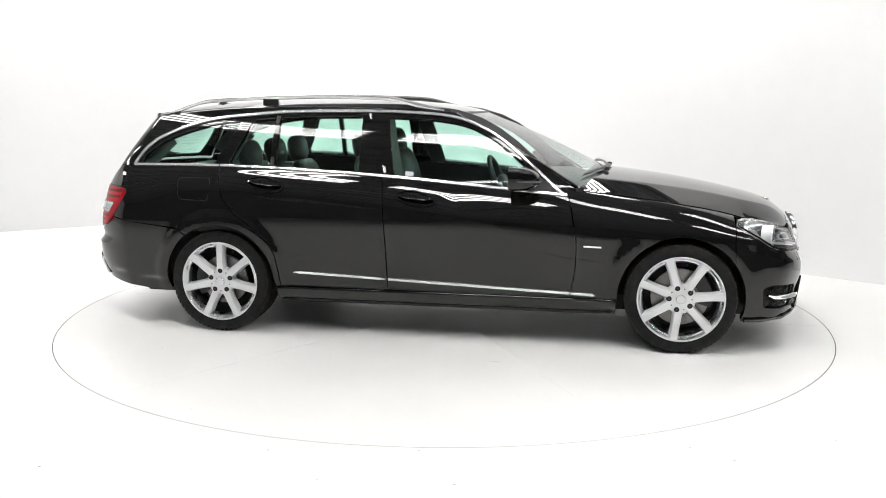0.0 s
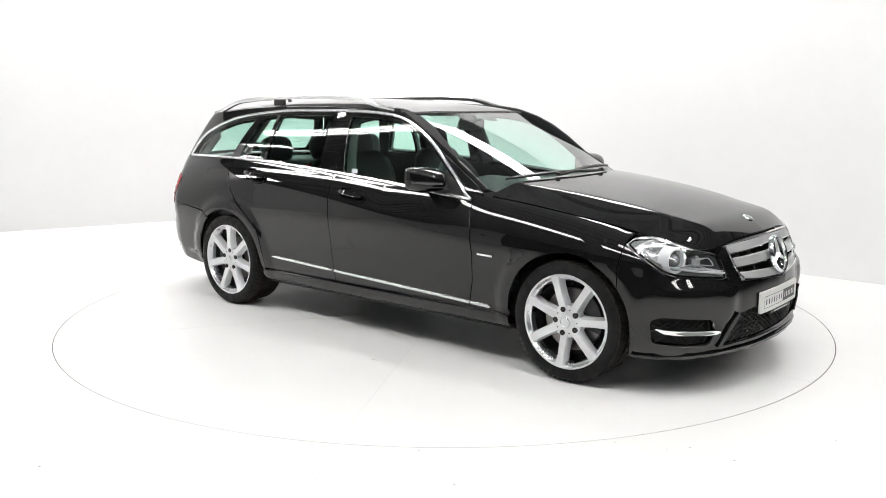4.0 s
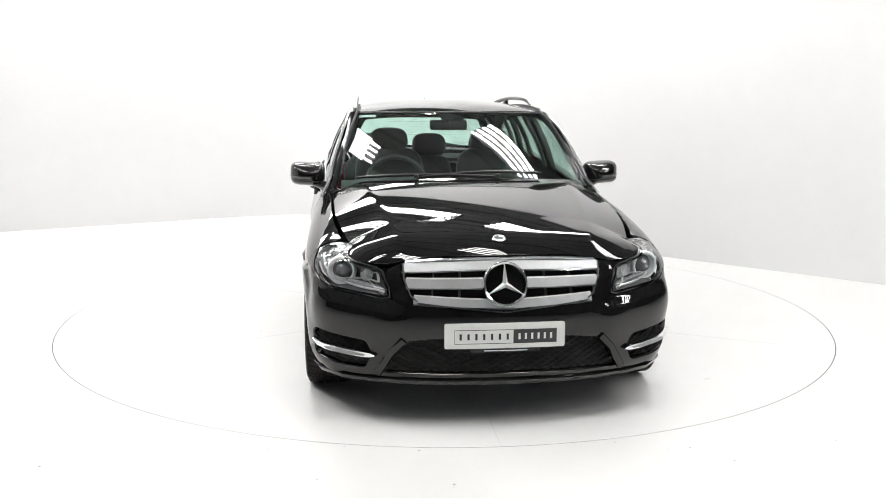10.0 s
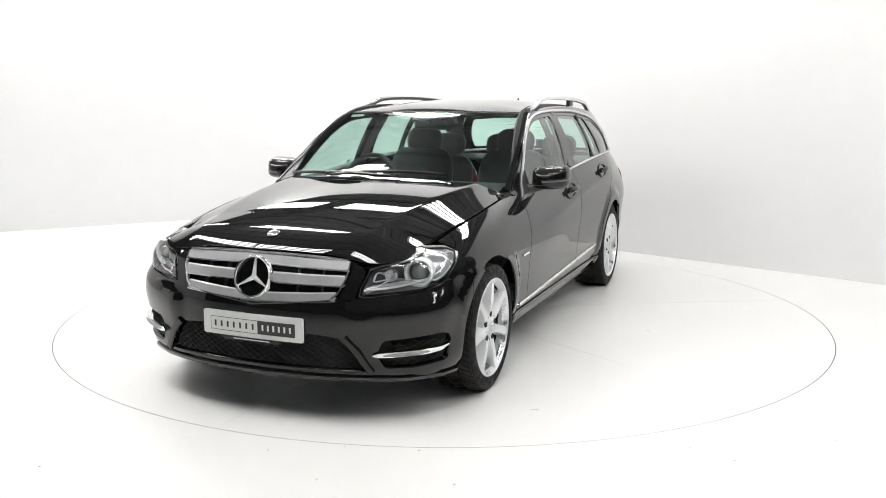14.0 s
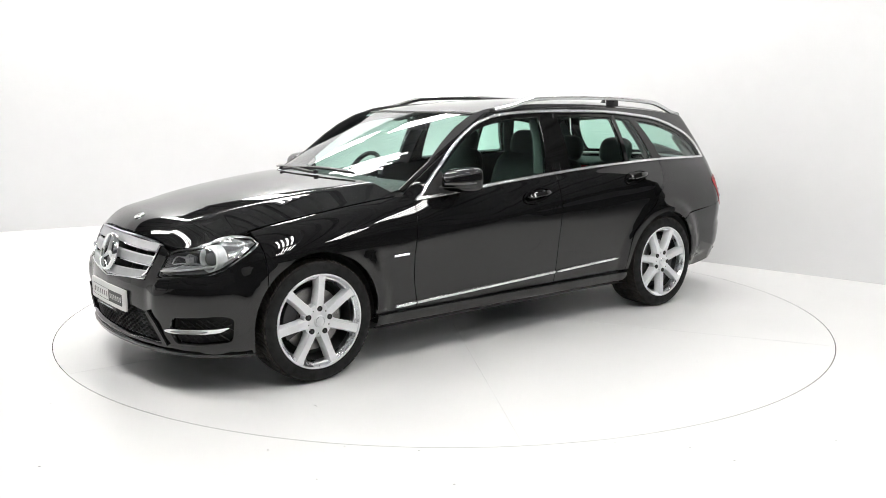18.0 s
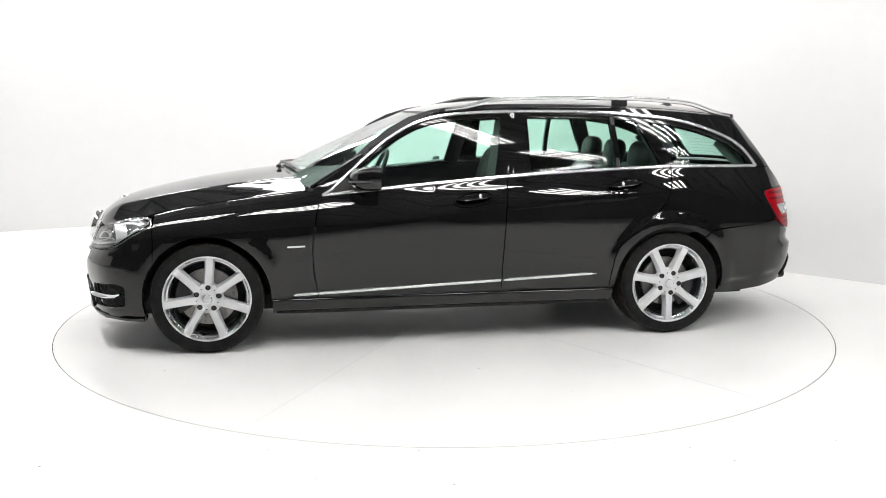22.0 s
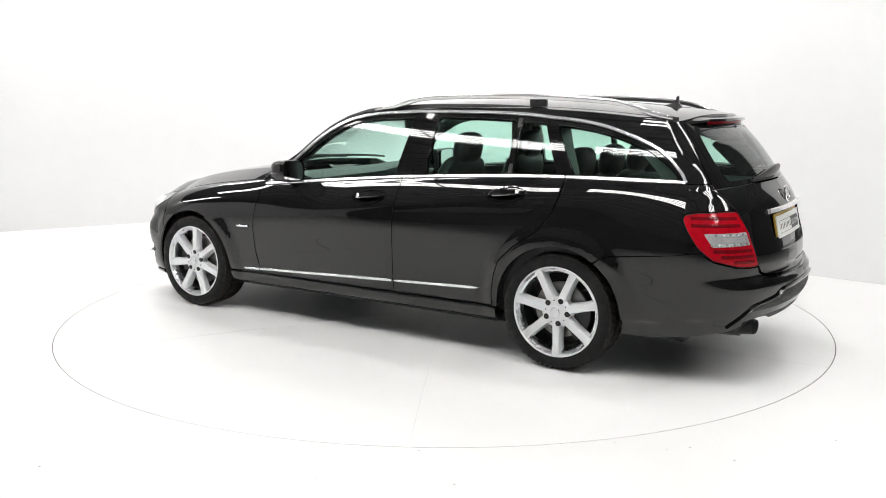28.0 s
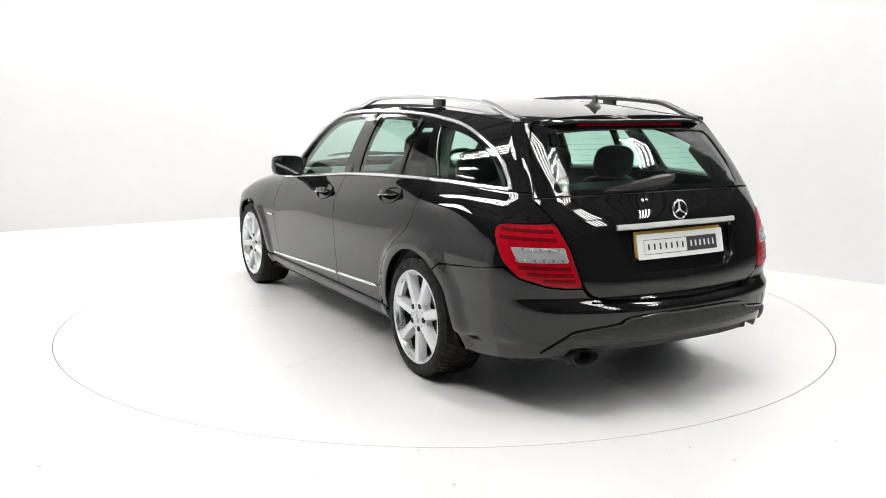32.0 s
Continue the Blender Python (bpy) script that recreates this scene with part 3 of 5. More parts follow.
def hood_crease(x):
    return 0.43 + (2.0 - x) * 0.14


def hood_base(x, y):
    yt, zt = HOOD_Y(min(x, 1.72)), HOOD_Z(min(x, 1.72)) - max(0.0, x - 1.72) * 0.12
    c = HOOD_C(x)
    # a flat crowned middle, then a crease that runs from the grille corners to the pillars
    yc = hood_crease(x)
    if abs(y) > yt:
        return zt - 0.12 * (abs(y) - yt)
    t, k = abs(y) / yt, 0.50
    w = 0.007
    full = soft(yt - yc, w)
    g = soft(abs(y) - yc, w) / max(full, 0.02)
    return c - (c - zt) * (k * t * t + (1 - k) * g)


NOSE_RUN = [p for i, p in enumerate(NOSE[:52]) if i % 3 == 0 and (i == 0 or p.y > NOSE[i - 3].y + 0.004)]
NOSE_X = Spline(*[(p.y, p.x) for p in NOSE_RUN])
NOSE_DROP = Spline(*[(p.y, hood_base(p.x, p.y) - p.z) for p in NOSE_RUN])
NOSE_END = NOSE_RUN[-1].y


def hood(x, y):
    """The bonnet with its rolled front edge."""
    z = hood_base(x, y)
    q = min(abs(y), NOSE_END)
    if x > 1.35:
        slope = (NOSE_X(q + 0.004) - NOSE_X(max(0.0, q - 0.004))) / (0.008 if q > 0.004 else q + 0.004)
        slope /= math.sqrt(1 + slope * slope)
        d = max(-0.02, (NOSE_X(q) - x) / math.sqrt(1 + slope * slope))
        z -= NOSE_DROP(q) * max(0.0, 1 - d / 0.15) ** 2.5
    return Vector((x, y, z))


def screen(u, v):
    """The windscreen: u across (-1 to 1), v from the cowl (0) to the roof (1)."""
    xb, xt = 1.0 - 0.23 * u * u, 0.13 - 0.075 * u * u
    zb = 0.968 - 0.04 * u * u
    zt = ROOF_Z(0.13) - (ROOF_Z(0.13) - roof_edge(0.055)) * abs(u) ** 2.6
    x, z = xb + (xt - xb) * v, zb + (zt - zb) * v + 0.018 * v * (1 - v) * 4 * (1 - 0.4 * u * u)
    yb, yt = side_y(0.77, 0.93), side_y(0.055, roof_edge(0.055))
    return Vector((x, u * (yb + (yt - yb) * v), z))


def arch_pts(ax, a0, a1, n=14, r=ARCH):
    return [(ax + r * math.cos(radians(a0 + (a1 - a0) * k / n)), HUB_Z + r * math.sin(radians(a0 + (a1 - a0) * k / n))) for k in range(n + 1)]


DLO_TOP = [(0.70, 0.885), (0.50, 1.067), (0.29, 1.228), (0.05, 1.322), (-0.32, 1.352), (-0.885, 1.352), (-1.21, 1.332), (-1.54, 1.288), (-1.84, 1.178), (-1.97, 1.06)]
DLO = Line(*DLO_TOP)


def x_band(f, x0, x1, n):
    return [(x0 + (x1 - x0) * k / n, f(x0 + (x1 - x0) * k / n)) for k in range(n + 1)]


def shrink(poly, d):
    """Insets a plan outline by d."""
    n = len(poly)
    area = sum(poly[i][0] * poly[(i + 1) % n][1] - poly[(i + 1) % n][0] * poly[i][1] for i in range(n))
    sg = 1 if area > 0 else -1
    out = []
    for i in range(n):
        a, p, b = (Vector(poly[(i + k) % n]) for k in (-1, 0, 1))
        t1, t2 = (p - a).normalized(), (b - p).normalized()
        n1, n2 = Vector((-t1.y, t1.x)) * sg, Vector((-t2.y, t2.x)) * sg
        m = n1 + n2
        m = m / max(0.6, m.length_squared / 2) if m.length > 1e-6 else n1
        out.append(tuple(p + m * d))
    return out


def crease_rows(x0, x1):
    """Extra rows of points along the door crease and the shoulder under the belt."""
    out = []
    n = int(abs(x1 - x0) / 0.03)
    for i in range(n + 1):
        x = x0 + (x1 - x0) * i / n
        out += [(x, CREASE(x) + d) for d in (-0.055, -0.032, -0.018, -0.008, -0.001, 0.006, 0.014, 0.03)]
        out += [(x + dx, BELT(x + dx) - d) for dx in (0.0, 0.015) for d in (0.012, 0.020, 0.028, 0.036, 0.045, 0.055, 0.068)]
    return [q for i, q in enumerate(out) if q[1] < BELT(q[0]) - 0.01]


def corner_rows(z0, z1):
    """Extra points round the rear corner, where the skin turns quickly."""
    n = max(2, int((z1 - z0) / 0.014))
    return [(rear(0.838 + 0.013 * j, z0 + (z1 - z0) * i / n).x, z0 + (z1 - z0) * i / n) for i in range(n + 1) for j in range(25)]


def body_sides(car, k):
    """Wing, doors, rear quarter, sill and window frame of one side; k is +1 for the car's left and -1 for its right."""
    o = (0, 1, 0)
    wing = ([(0.752, 0.297), (0.786, 0.45), (0.79, 0.60), (0.765, 0.76), (0.742, 0.868), (0.72, 0.905)] + x_band(HOOD_Z, 0.80, 1.665, 10)
            + [(1.665, 0.70), (1.66, 0.62)] + arch_pts(AXLE, 36, 176, 22) + [(1.028, 0.297)])
    p = panel("front_wing", PAINT, car, side, shrink(wing, 0.0032), flip=k, out=o, step=0.028)
    bm = bmesh.new()
    P, N = path_on(side, [(0.93, 0.602), (0.83, 0.605)], k, o, 0.002)
    sweep(bm, P, N, 0.0065, 0.004)
    part("wing_badge", bm, CHROME, p, "small chrome badge bar")

    fgap = [(-0.357, 0.972), (-0.340, 0.80), (-0.328, 0.60), (-0.322, 0.45), (-0.318, 0.300)]
    fd = x_band(BELT, 0.735, -0.357, 12) + fgap[1:] + [(0.752, 0.297), (0.786, 0.45), (0.79, 0.60), (0.765, 0.76), (0.742, 0.868)]
    front_door = panel("front_door", PAINT, car, side, shrink(fd, 0.0032), flip=k, out=o, step=0.03, lines=crease_rows(0.76, -0.34))
    rgap = [(-1.387, 1.016), (-1.375, 0.93), (-1.345, 0.83), (-1.26, 0.735), (-1.13, 0.645), (-1.04, 0.56), (-1.012, 0.48), (-0.995, 0.38), (-0.988, 0.300)]
    rd = x_band(BELT, -0.357, -1.387, 10) + rgap[1:] + fgap[::-1][:-1]
    rear_door = panel("rear_door", PAINT, car, side, shrink(rd, 0.0032), flip=k, out=o, step=0.03, lines=crease_rows(-0.35, -1.38))
    quarter = (rgap[::-1] + x_band(BELT, -1.42, -1.985, 6) + [(rear_join(1.012), 1.0125)] + [(rear(s, z).x, z) for s, z in ((0.832, 1.0125), (0.832, 0.987), (0.766, 0.945), (0.698, 0.892), (0.74, 0.884), (0.80, 0.882), (0.90, 0.880), (0.97, 0.877))] + [(-2.026, 0.866), (-2.02, 0.84), (-2.062, 0.785), (-2.115, 0.715), (-2.125, 0.700), (-1.98, 0.668), (-1.65, 0.642)]
               + arch_pts(-AXLE, 126, 3, 18) + [(-1.02, 0.297)])
    q = panel("rear_quarter_panel", PAINT, car, side, shrink(quarter, 0.0032), flip=k, out=o, step=0.027, lines=crease_rows(-1.2, -1.9) + corner_rows(0.89, 1.0), eps=0.012)
    if k < 0:
        flap = fillet([(-1.655, 0.945), (-1.43, 0.950), (-1.44, 0.812), (-1.64, 0.818)], 0.03)
        moulding("fuel_flap", MATT, q, side, flap, 0.0016, 0.0012, k, o, closed=True)

    sill = [(1.02, 0.293), (-1.01, 0.293), (-1.01, 0.185), (-0.85, 0.178), (0.9, 0.178), (1.02, 0.188)]

    def sill_surf(x, z):
        p0 = side(x, z)
        p0.y += 0.016 * smooth(0.30 - z, 0.0, 0.02) - 0.10 * smooth(0.235 - z, 0, 0.06)
        return p0

    panel("side_sill", PAINT, car, sill_surf, sill, flip=k, out=o, step=0.02, depth=0.05)

    # chrome strips along the doors
    def strip_z(x):
        return 0.319 + (0.90 - x) * 0.0405

    for nm, own, x0, x1 in (("trim_strip", p, 0.90, 0.762), ("trim_strip", front_door, 0.756, -0.312), ("trim_strip", rear_door, -0.330, -0.905)):
        moulding(nm, TRIM, own, side, x_band(strip_z, x0, x1, 14), 0.0085, 0.009, k, o, taper=0.03 if x0 != 0.756 else 0.0, label="narrow chrome trim strip")

    # window line: black frame, chrome border, glass
    top = rounded(DLO_TOP, 0.05, closed=False)
    outer = [(0.735, 0.876)] + top[1:] + [(-2.005, 1.013)]
    loop = [(x, BELT(x) + 0.012) for x in (0.70, 0.4, 0.1, -0.36, -0.9, -1.39, -1.7, -1.985)] + top[::-1]
    ws = [screen(1.0, v / 14) for v in range(15)]
    pillar_edge = [(p0.x, p0.z) for p0 in ws]
    roof_side = [(x, roof_edge(x)) for x in (0.0, -0.1, -0.25, -0.5, -0.8, -1.1, -1.4, -1.7, -1.82, -1.868)]
    ring_out = [(0.742, 0.880)] + [(0.78, 0.915)] + pillar_edge[1:] + roof_side + [(rear(s, z).x, z) for s, z in ((0.90, 1.313), (0.80, 1.315), (0.813, 1.24), (0.825, 1.16), (0.832, 1.10), (0.835, 1.06), (0.835, 1.014))] + [(rear_join(1.013), 1.013)] + [(x, BELT(x) + 0.001) for x in (-1.985, -1.7, -1.39, -0.9, -0.36, 0.1, 0.4)]
    frame_ob = panel("window_surround", PAINT, car, side, ring_out, [loop], flip=k, out=o, step=0.03, lines=corner_rows(1.02, 1.30), eps=0.022)
    # black pillar covers and inner frame behind the glass line
    cut_f = [(0.655, BELT(0.655) + 0.02)] + [(x, z - 0.03) for x, z in top[2:] if x > -0.30] + [(-0.352, DLO(-0.35) - 0.028), (-0.292, BELT(-0.29) + 0.02)]
    cut_r = [(-0.505, BELT(-0.5) + 0.02), (-0.512, DLO(-0.51) - 0.028), (-0.8, DLO(-0.8) - 0.028), (-1.03, DLO(-1.03) - 0.028), (-1.035, BELT(-1.03) + 0.02)]
    cut_s = [(-1.066, BELT(-1.06) + 0.02), (-1.062, DLO(-1.06) - 0.028), (-1.205, DLO(-1.205) - 0.03), (-1.335, BELT(-1.33) + 0.02)]
    cut_q = [(-1.425, BELT(-1.42) + 0.02), (-1.275, DLO(-1.27) - 0.03)] + [(x, z - 0.03) for x, z in top if -1.82 < x < -1.33] + [(-1.915, 1.09), (-1.955, BELT(-1.95) + 0.02)]
    cuts = [fillet(c, 0.02, 3) for c in (cut_f, cut_r, cut_s, cut_q)]
    fr = panel("pillar_cover", PIANO, car, side, shrink(loop, 0.001), cuts, flip=k, out=o, lift=-0.006, depth=0.03, step=0.03, label="gloss black window pillar covers")
    for own, c, g in ((front_door, cuts[0], GLASS), (rear_door, cuts[1], PRIVACY), (rear_door, cuts[2], PRIVACY), (q, cuts[3], PRIVACY)):
        panel("window_glass", g, own, side, shrink(c, -0.006), flip=k, out=o, lift=-0.012, depth=0, step=0.05, label="green tinted window pane")
    if k < 0:
        panel("window_sticker", STICKER, front_door, side, fillet([(-0.224, 1.009), (-0.174, 1.005), (-0.174, 0.981), (-0.224, 0.985)], 0.003, 1), flip=k, out=o, lift=-0.010, depth=0, step=0.03, label="small pale window sticker")
    # divider bars
    for x0, x1 in ((-1.0515, -1.0475),):
        moulding("divider_bar", MATT, rear_door, side, [(x0, BELT(x0) + 0.015), (x1, DLO(x1) - 0.02)], 0.013, 0.008, k, o, lift=-0.006)
    # bright border
    moulding("belt_trim", TRIM, frame_ob, side, [(x, BELT(x) + 0.006) for x in (0.725, 0.55, 0.35, 0.1, -0.15, -0.355)], 0.009, 0.009, k, o, label="chrome window trim")
    moulding("belt_trim", TRIM, frame_ob, side, [(x, BELT(x) + 0.006) for x in (-0.362, -0.6, -0.85, -1.1, -1.25, -1.378)], 0.009, 0.009, k, o, label="chrome window trim")
    moulding("belt_trim", TRIM, frame_ob, side, [(x, BELT(x) + 0.006) for x in (-1.39, -1.55, -1.7, -1.85, -1.99)], 0.009, 0.009, k, o, label="chrome window trim")
    moulding("window_trim", TRIM, frame_ob, side, [(0.722, 0.885)] + top[1:] + [(-1.995, 1.018)], 0.0085, 0.009, k, o, label="chrome window trim")
    # door pillar joint and mirror triangle
    tri = [(0.70, 0.897), (0.655, BELT(0.655) + 0.016), (0.50, BELT(0.5) + 0.016), (0.50, 1.03)]
    panel("mirror_base", MATT, front_door, side, fillet(tri, 0.012, 2), flip=k, out=o, lift=0.001, depth=0.02, step=0.03)
    for x0, x1 in ((-0.357, -0.44),):
        moulding("door_joint", PIANO, front_door, side, [(x0 - 0.015, BELT(x0) + 0.018), (x1 - 0.012, DLO(x1) - 0.01)], 0.038, 0.004, k, o, lift=-0.004)

    # door handles in their recesses
    for own, xc, zc in ((front_door, -0.145, 0.853), (rear_door, -1.07, 0.918)):
        cup = []
        for i in range(20):
            a = 2 * math.pi * i / 20
            cup.append((xc + 0.112 * math.cos(a) - 0.012 * math.sin(a), zc + 0.041 * math.sin(a) - 0.012 * math.cos(a)))
        panel("handle_cup", PIANO, own, side, cup, flip=k, out=o, lift=0.0016, depth=0.004, step=0.02)
        moulding("cup_rim", PAINT, own, side, cup, 0.0055, 0.009, k, o, closed=True)
        hx = [(xc + 0.10 - 0.205 * i / 10, zc - 0.010 + 0.020 * i / 10) for i in range(11)]
        P, N = path_on(side, hx, k, o)
        pts = [p0 + n0 * (0.012 + 0.026 * math.sin(math.pi * i / 10) ** 0.6) for i, (p0, n0) in enumerate(zip(P, N))]
        part("door_handle", sweep(bmesh.new(), pts, N, 0.0165, 0.012, taper=0.18), PAINT, own, "gloss black pull handle")
        moulding("handle_strip", CHROME, own, side, [(a - 0.0, b - 0.012) for a, b in hx[2:8]], 0.0035, 0.004, k, o, lift=0.040, label="thin chrome handle insert")
    return p, front_door, rear_door, q


def print_bars(plate, surf, material, count, y0, y1, z, out):
    """A printed word reduced to one plain upright bar for each letter."""
    wide = (y1 - y0) / (count - 1)
    for i in range(count):
        y = y0 + wide * i
        moulding("print_bar", material, plate, surf, [(y, z - 0.0135), (y, z + 0.0135)], 0.0048, 0.0005, 1, out)


def nose(car):
    o = (1, 0, 0)
    half = ([(0.0, 0.196), (0.3, 0.193), (0.6, 0.189), (0.85, 0.188), (1.005, 0.190)] + [(2.72 - x, z) for x, z in arch_pts(AXLE, -18, 36, 9)] + [(1.058, 0.622), (1.053, 0.735)]
            + [(1.02, 0.713), (0.94, 0.671), (0.868, 0.620), (0.805, 0.596), (0.705, 0.583), (0.60, 0.573), (0.485, 0.565), (0.50, 0.615), (0.525, 0.680), (0.515, 0.695), (0.475, 0.717), (0.466, 0.695), (0.405, 0.567), (0.37, 0.551), (0.28, 0.540), (0.0, 0.514)])
    full = half + [(-s, z) for s, z in half[-2:0:-1]]
    mouth = [(0.0, 0.406), (0.30, 0.402), (0.41, 0.388), (0.46, 0.343), (0.545, 0.238), (0.30, 0.242), (0.0, 0.244)]
    mouth = mouth + [(-s, z) for s, z in mouth[-2:0:-1]]
    vent = fillet([(0.60, 0.381), (0.70, 0.391), (0.86, 0.407), (0.905, 0.389), (0.90, 0.274), (0.75, 0.255), (0.62, 0.253), (0.575, 0.319)], 0.02, 3)
    bumper = panel("front_bumper", PAINT, car, front, shrink(full, 0.002), [mouth, vent, [(-s, z) for s, z in vent]], out=o, depth=0.03, step=0.026)
    # dark backs of the openings with a lattice
    def deep(s, z):
        p0 = front(s, z)
        p0.x -= 0.045
        return p0
    panel("opening_back", UNDER, bumper, deep, shrink(mouth, -0.03), out=o, depth=0, lift=-0.03)
    for k in (1, -1):
        panel("opening_back", UNDER, bumper, deep, [(s * k, z) for s, z in shrink(vent, -0.02)], out=o, depth=0, lift=-0.01)
    bm = bmesh.new()
    for dx in (1, -1):
        s = -0.80
        while s < 0.80:
            seg = []
            for i in range(13):
                z = 0.240 + 0.165 * i / 12
                ss = s + dx * (z - 0.240) * 1.7
                if inside((ss, z), shrink(mouth, -0.006)):
                    seg.append((ss, z))
            if len(seg) > 2:
                P, N = path_on(deep, seg, 1, o, 0.012)
                sweep(bm, P, N, 0.0032, 0.006)
            s += 0.044
    part("mesh_grille", bm, UNDER, bumper, "black diamond mesh in the lower opening")
    for k in (1, -1):
        bm = bmesh.new()
        for dx in (1, -1):
            s = 0.40
            while s < 1.1:
                seg = []
                for i in range(11):
                    z = 0.251 + 0.16 * i / 10
                    ss = s + dx * (z - 0.251) * 1.5
                    if ss < 0.87 and inside((ss, z), shrink(vent, 0.012)):
                        seg.append((ss * k, z))
                if len(seg) > 2:
                    P, N = path_on(deep, seg, 1, o, 0.014)
                    sweep(bm, P, N, 0.003, 0.005)
                s += 0.042
        part("side_mesh", bm, UNDER, bumper, "black mesh in the side opening")
        # chrome running lamp across the side opening
        bar = [(0.560, 0.317), (0.62, 0.319), (0.71, 0.325), (0.80, 0.332), (0.85, 0.338), (0.885, 0.352)]
        moulding("fog_light_bar", CHROME, bumper, front, [(s * k, z) for s, z in rounded(bar, 0.03, closed=False)], 0.0145, 0.014, 1, o, taper=0.12, lift=0.004, label="chrome daytime running light bar")
        moulding("fog_light_lens", LAMPMID, bumper, front, [(s * k, z) for s, z in rounded([(0.605, 0.318), (0.70, 0.325), (0.80, 0.332)], 0.02, closed=False)], 0.0105, 0.010, 1, o, taper=0.3, lift=0.014, label="clear lamp strip")
        # fins beside the mouth
        moulding("air_fin", PAINT, bumper, front, [(s * k, z) for s, z in ((0.432, 0.391), (0.488, 0.334), (0.566, 0.235))], 0.017, 0.014, 1, o, lift=0.0)
        moulding("headwasher_cover", PAINT, bumper, front, [(s * k, z) for s, z in fillet([(0.50, 0.55), (0.58, 0.555), (0.585, 0.515), (0.505, 0.51)], 0.008, 2)], 0.0012, 0.001, 1, o, closed=True)
    # splitter lip
    lip = [(s, 0.211 - 0.008 * abs(s)) for s in (-0.99, -0.9, -0.75, -0.6, -0.45, -0.3, -0.15, 0, 0.15, 0.3, 0.45, 0.6, 0.75, 0.9, 0.99)]
    moulding("front_lip", PAINT, bumper, front, lip, 0.014, 0.010, 1, o, lift=0.002)

    # radiator grille
    grille = new("radiator_grille")
    grille.parent = car
    shape = [(0.0, 0.736), (0.28, 0.733), (0.455, 0.717), (0.466, 0.703), (0.403, 0.570), (0.37, 0.555), (0.28, 0.544), (0.0, 0.519)]
    shape = shape + [(-s, z) for s, z in shape[-2:0:-1]]
    panel("grille_back", UNDER, grille, deep, shape, out=o, depth=0, lift=-0.01)
    for z0, hh, w in ((0.699, 0.024, 0.452), (0.635, 0.026, 0.427), (0.567, 0.023, 0.394)):
        pts = [(w * i / 12, z0 + (0.014 if z0 > 0.68 else 0.003 if z0 > 0.6 else -0.018) * (1 - abs(i) / 12)) for i in range(-12, 13)]
        part_ob = moulding("grille_slat", GRILLE, grille, front, pts, hh, 0.014, 1, o, lift=-0.012, label="broad silver grille slat")
        moulding("slat_edge", CHROME, part_ob, front, [(s, z - hh + 0.002) for s, z in pts], 0.0035, 0.009, 1, o, lift=-0.004, label="bright slat edge")
    for sg in (1, -1):
        moulding("grille_frame", CHROME, grille, front, [(sg * 0.464, 0.712), (sg * 0.436, 0.65), (sg * 0.404, 0.580), (sg * 0.375, 0.560)], 0.005, 0.010, 1, o, lift=-0.004)
        for s0 in (0.19, 0.31):
            moulding("grille_strut", LAMPDARK, grille, deep, [(sg * s0, 0.70), (sg * s0, 0.56)], 0.004, 0.012, 1, o)
    moulding("grille_frame", CHROME, grille, front, [(0.458 * i / 12, 0.737 - 0.017 * (abs(i) / 12) ** 3) for i in range(-12, 13)], 0.005, 0.010, 1, o, lift=-0.004)
    low = [(-s, z) for s, z in ((0.375, 0.553), (0.2, 0.535), (0.0, 0.516))] + [(0.2, 0.535), (0.375, 0.553)]
    moulding("grille_frame", CHROME, grille, front, low, 0.004, 0.010, 1, o, lift=-0.002)
    # round emblem: ring, dark plate and three bars
    c = front(0, 0.634)
    tilt = Matrix.Translation((c.x + 0.012, 0, 0.634)) @ pose(0, 0, 0, 0, -16, 0)
    em = part("round_emblem", lathe(bmesh.new(), [(0.083, 0.0), (0.083, 0.014), (0.087, 0.022), (0.094, 0.024), (0.0985, 0.016), (0.0985, 0.0)], 56, "x", tilt), CHROME, car, "round chrome emblem on the grille")
    part("emblem_plate", lathe(bmesh.new(), [(0.0001, 0.004), (0.084, 0.004)], 40, "x", tilt), PIANO, em)
    for a in (90, 210, 330):
        bm = bmesh.new()
        d, w = Vector((0, math.cos(radians(a)), math.sin(radians(a)))), Vector((0, -math.sin(radians(a)), math.cos(radians(a))))
        r0 = [d * -0.008 + w * 0.014, d * 0.086 + w * 0.002, d * 0.086 - w * 0.002, d * -0.008 - w * 0.014]
        f = Vector((0.014, 0, 0))
        v = [bm.verts.new(tilt @ (q0 + f * 0.4)) for q0 in r0]
        t0, t1 = bm.verts.new(tilt @ (f * 1.6)), bm.verts.new(tilt @ (d * 0.086 + f * 1.1))
        bm.faces.new((v[0], v[1], t1, t0))
        bm.faces.new((t0, t1, v[2], v[3]))
        bm.faces.new((v[1], v[2], t1))
        bm.faces.new((v[3], v[0], t0))
        bmesh.ops.recalc_face_normals(bm, faces=bm.faces)
        part("emblem_bar", bm, BRIGHT, em, sharp=10)

    # number plate: lettering reduced to bars
    plate = panel("front_number_plate", PLATE, car, lambda y, z: Vector((2.152 - 0.008 * (y / 0.26) ** 2, y, z)), fillet([(-0.265, 0.361), (0.262, 0.361), (0.262, 0.471), (-0.265, 0.471)], 0.008, 2), out=o, depth=0.012, step=0.06, label="white show plate with dark print")
    def plate_surf(y, z):
        return Vector((2.1535 - 0.008 * (y / 0.26) ** 2, y, z))
    panel("print_block", INK, plate, plate_surf, [(0.035, 0.382), (0.225, 0.382), (0.225, 0.444), (0.035, 0.444)], out=o, depth=0, step=0.06)
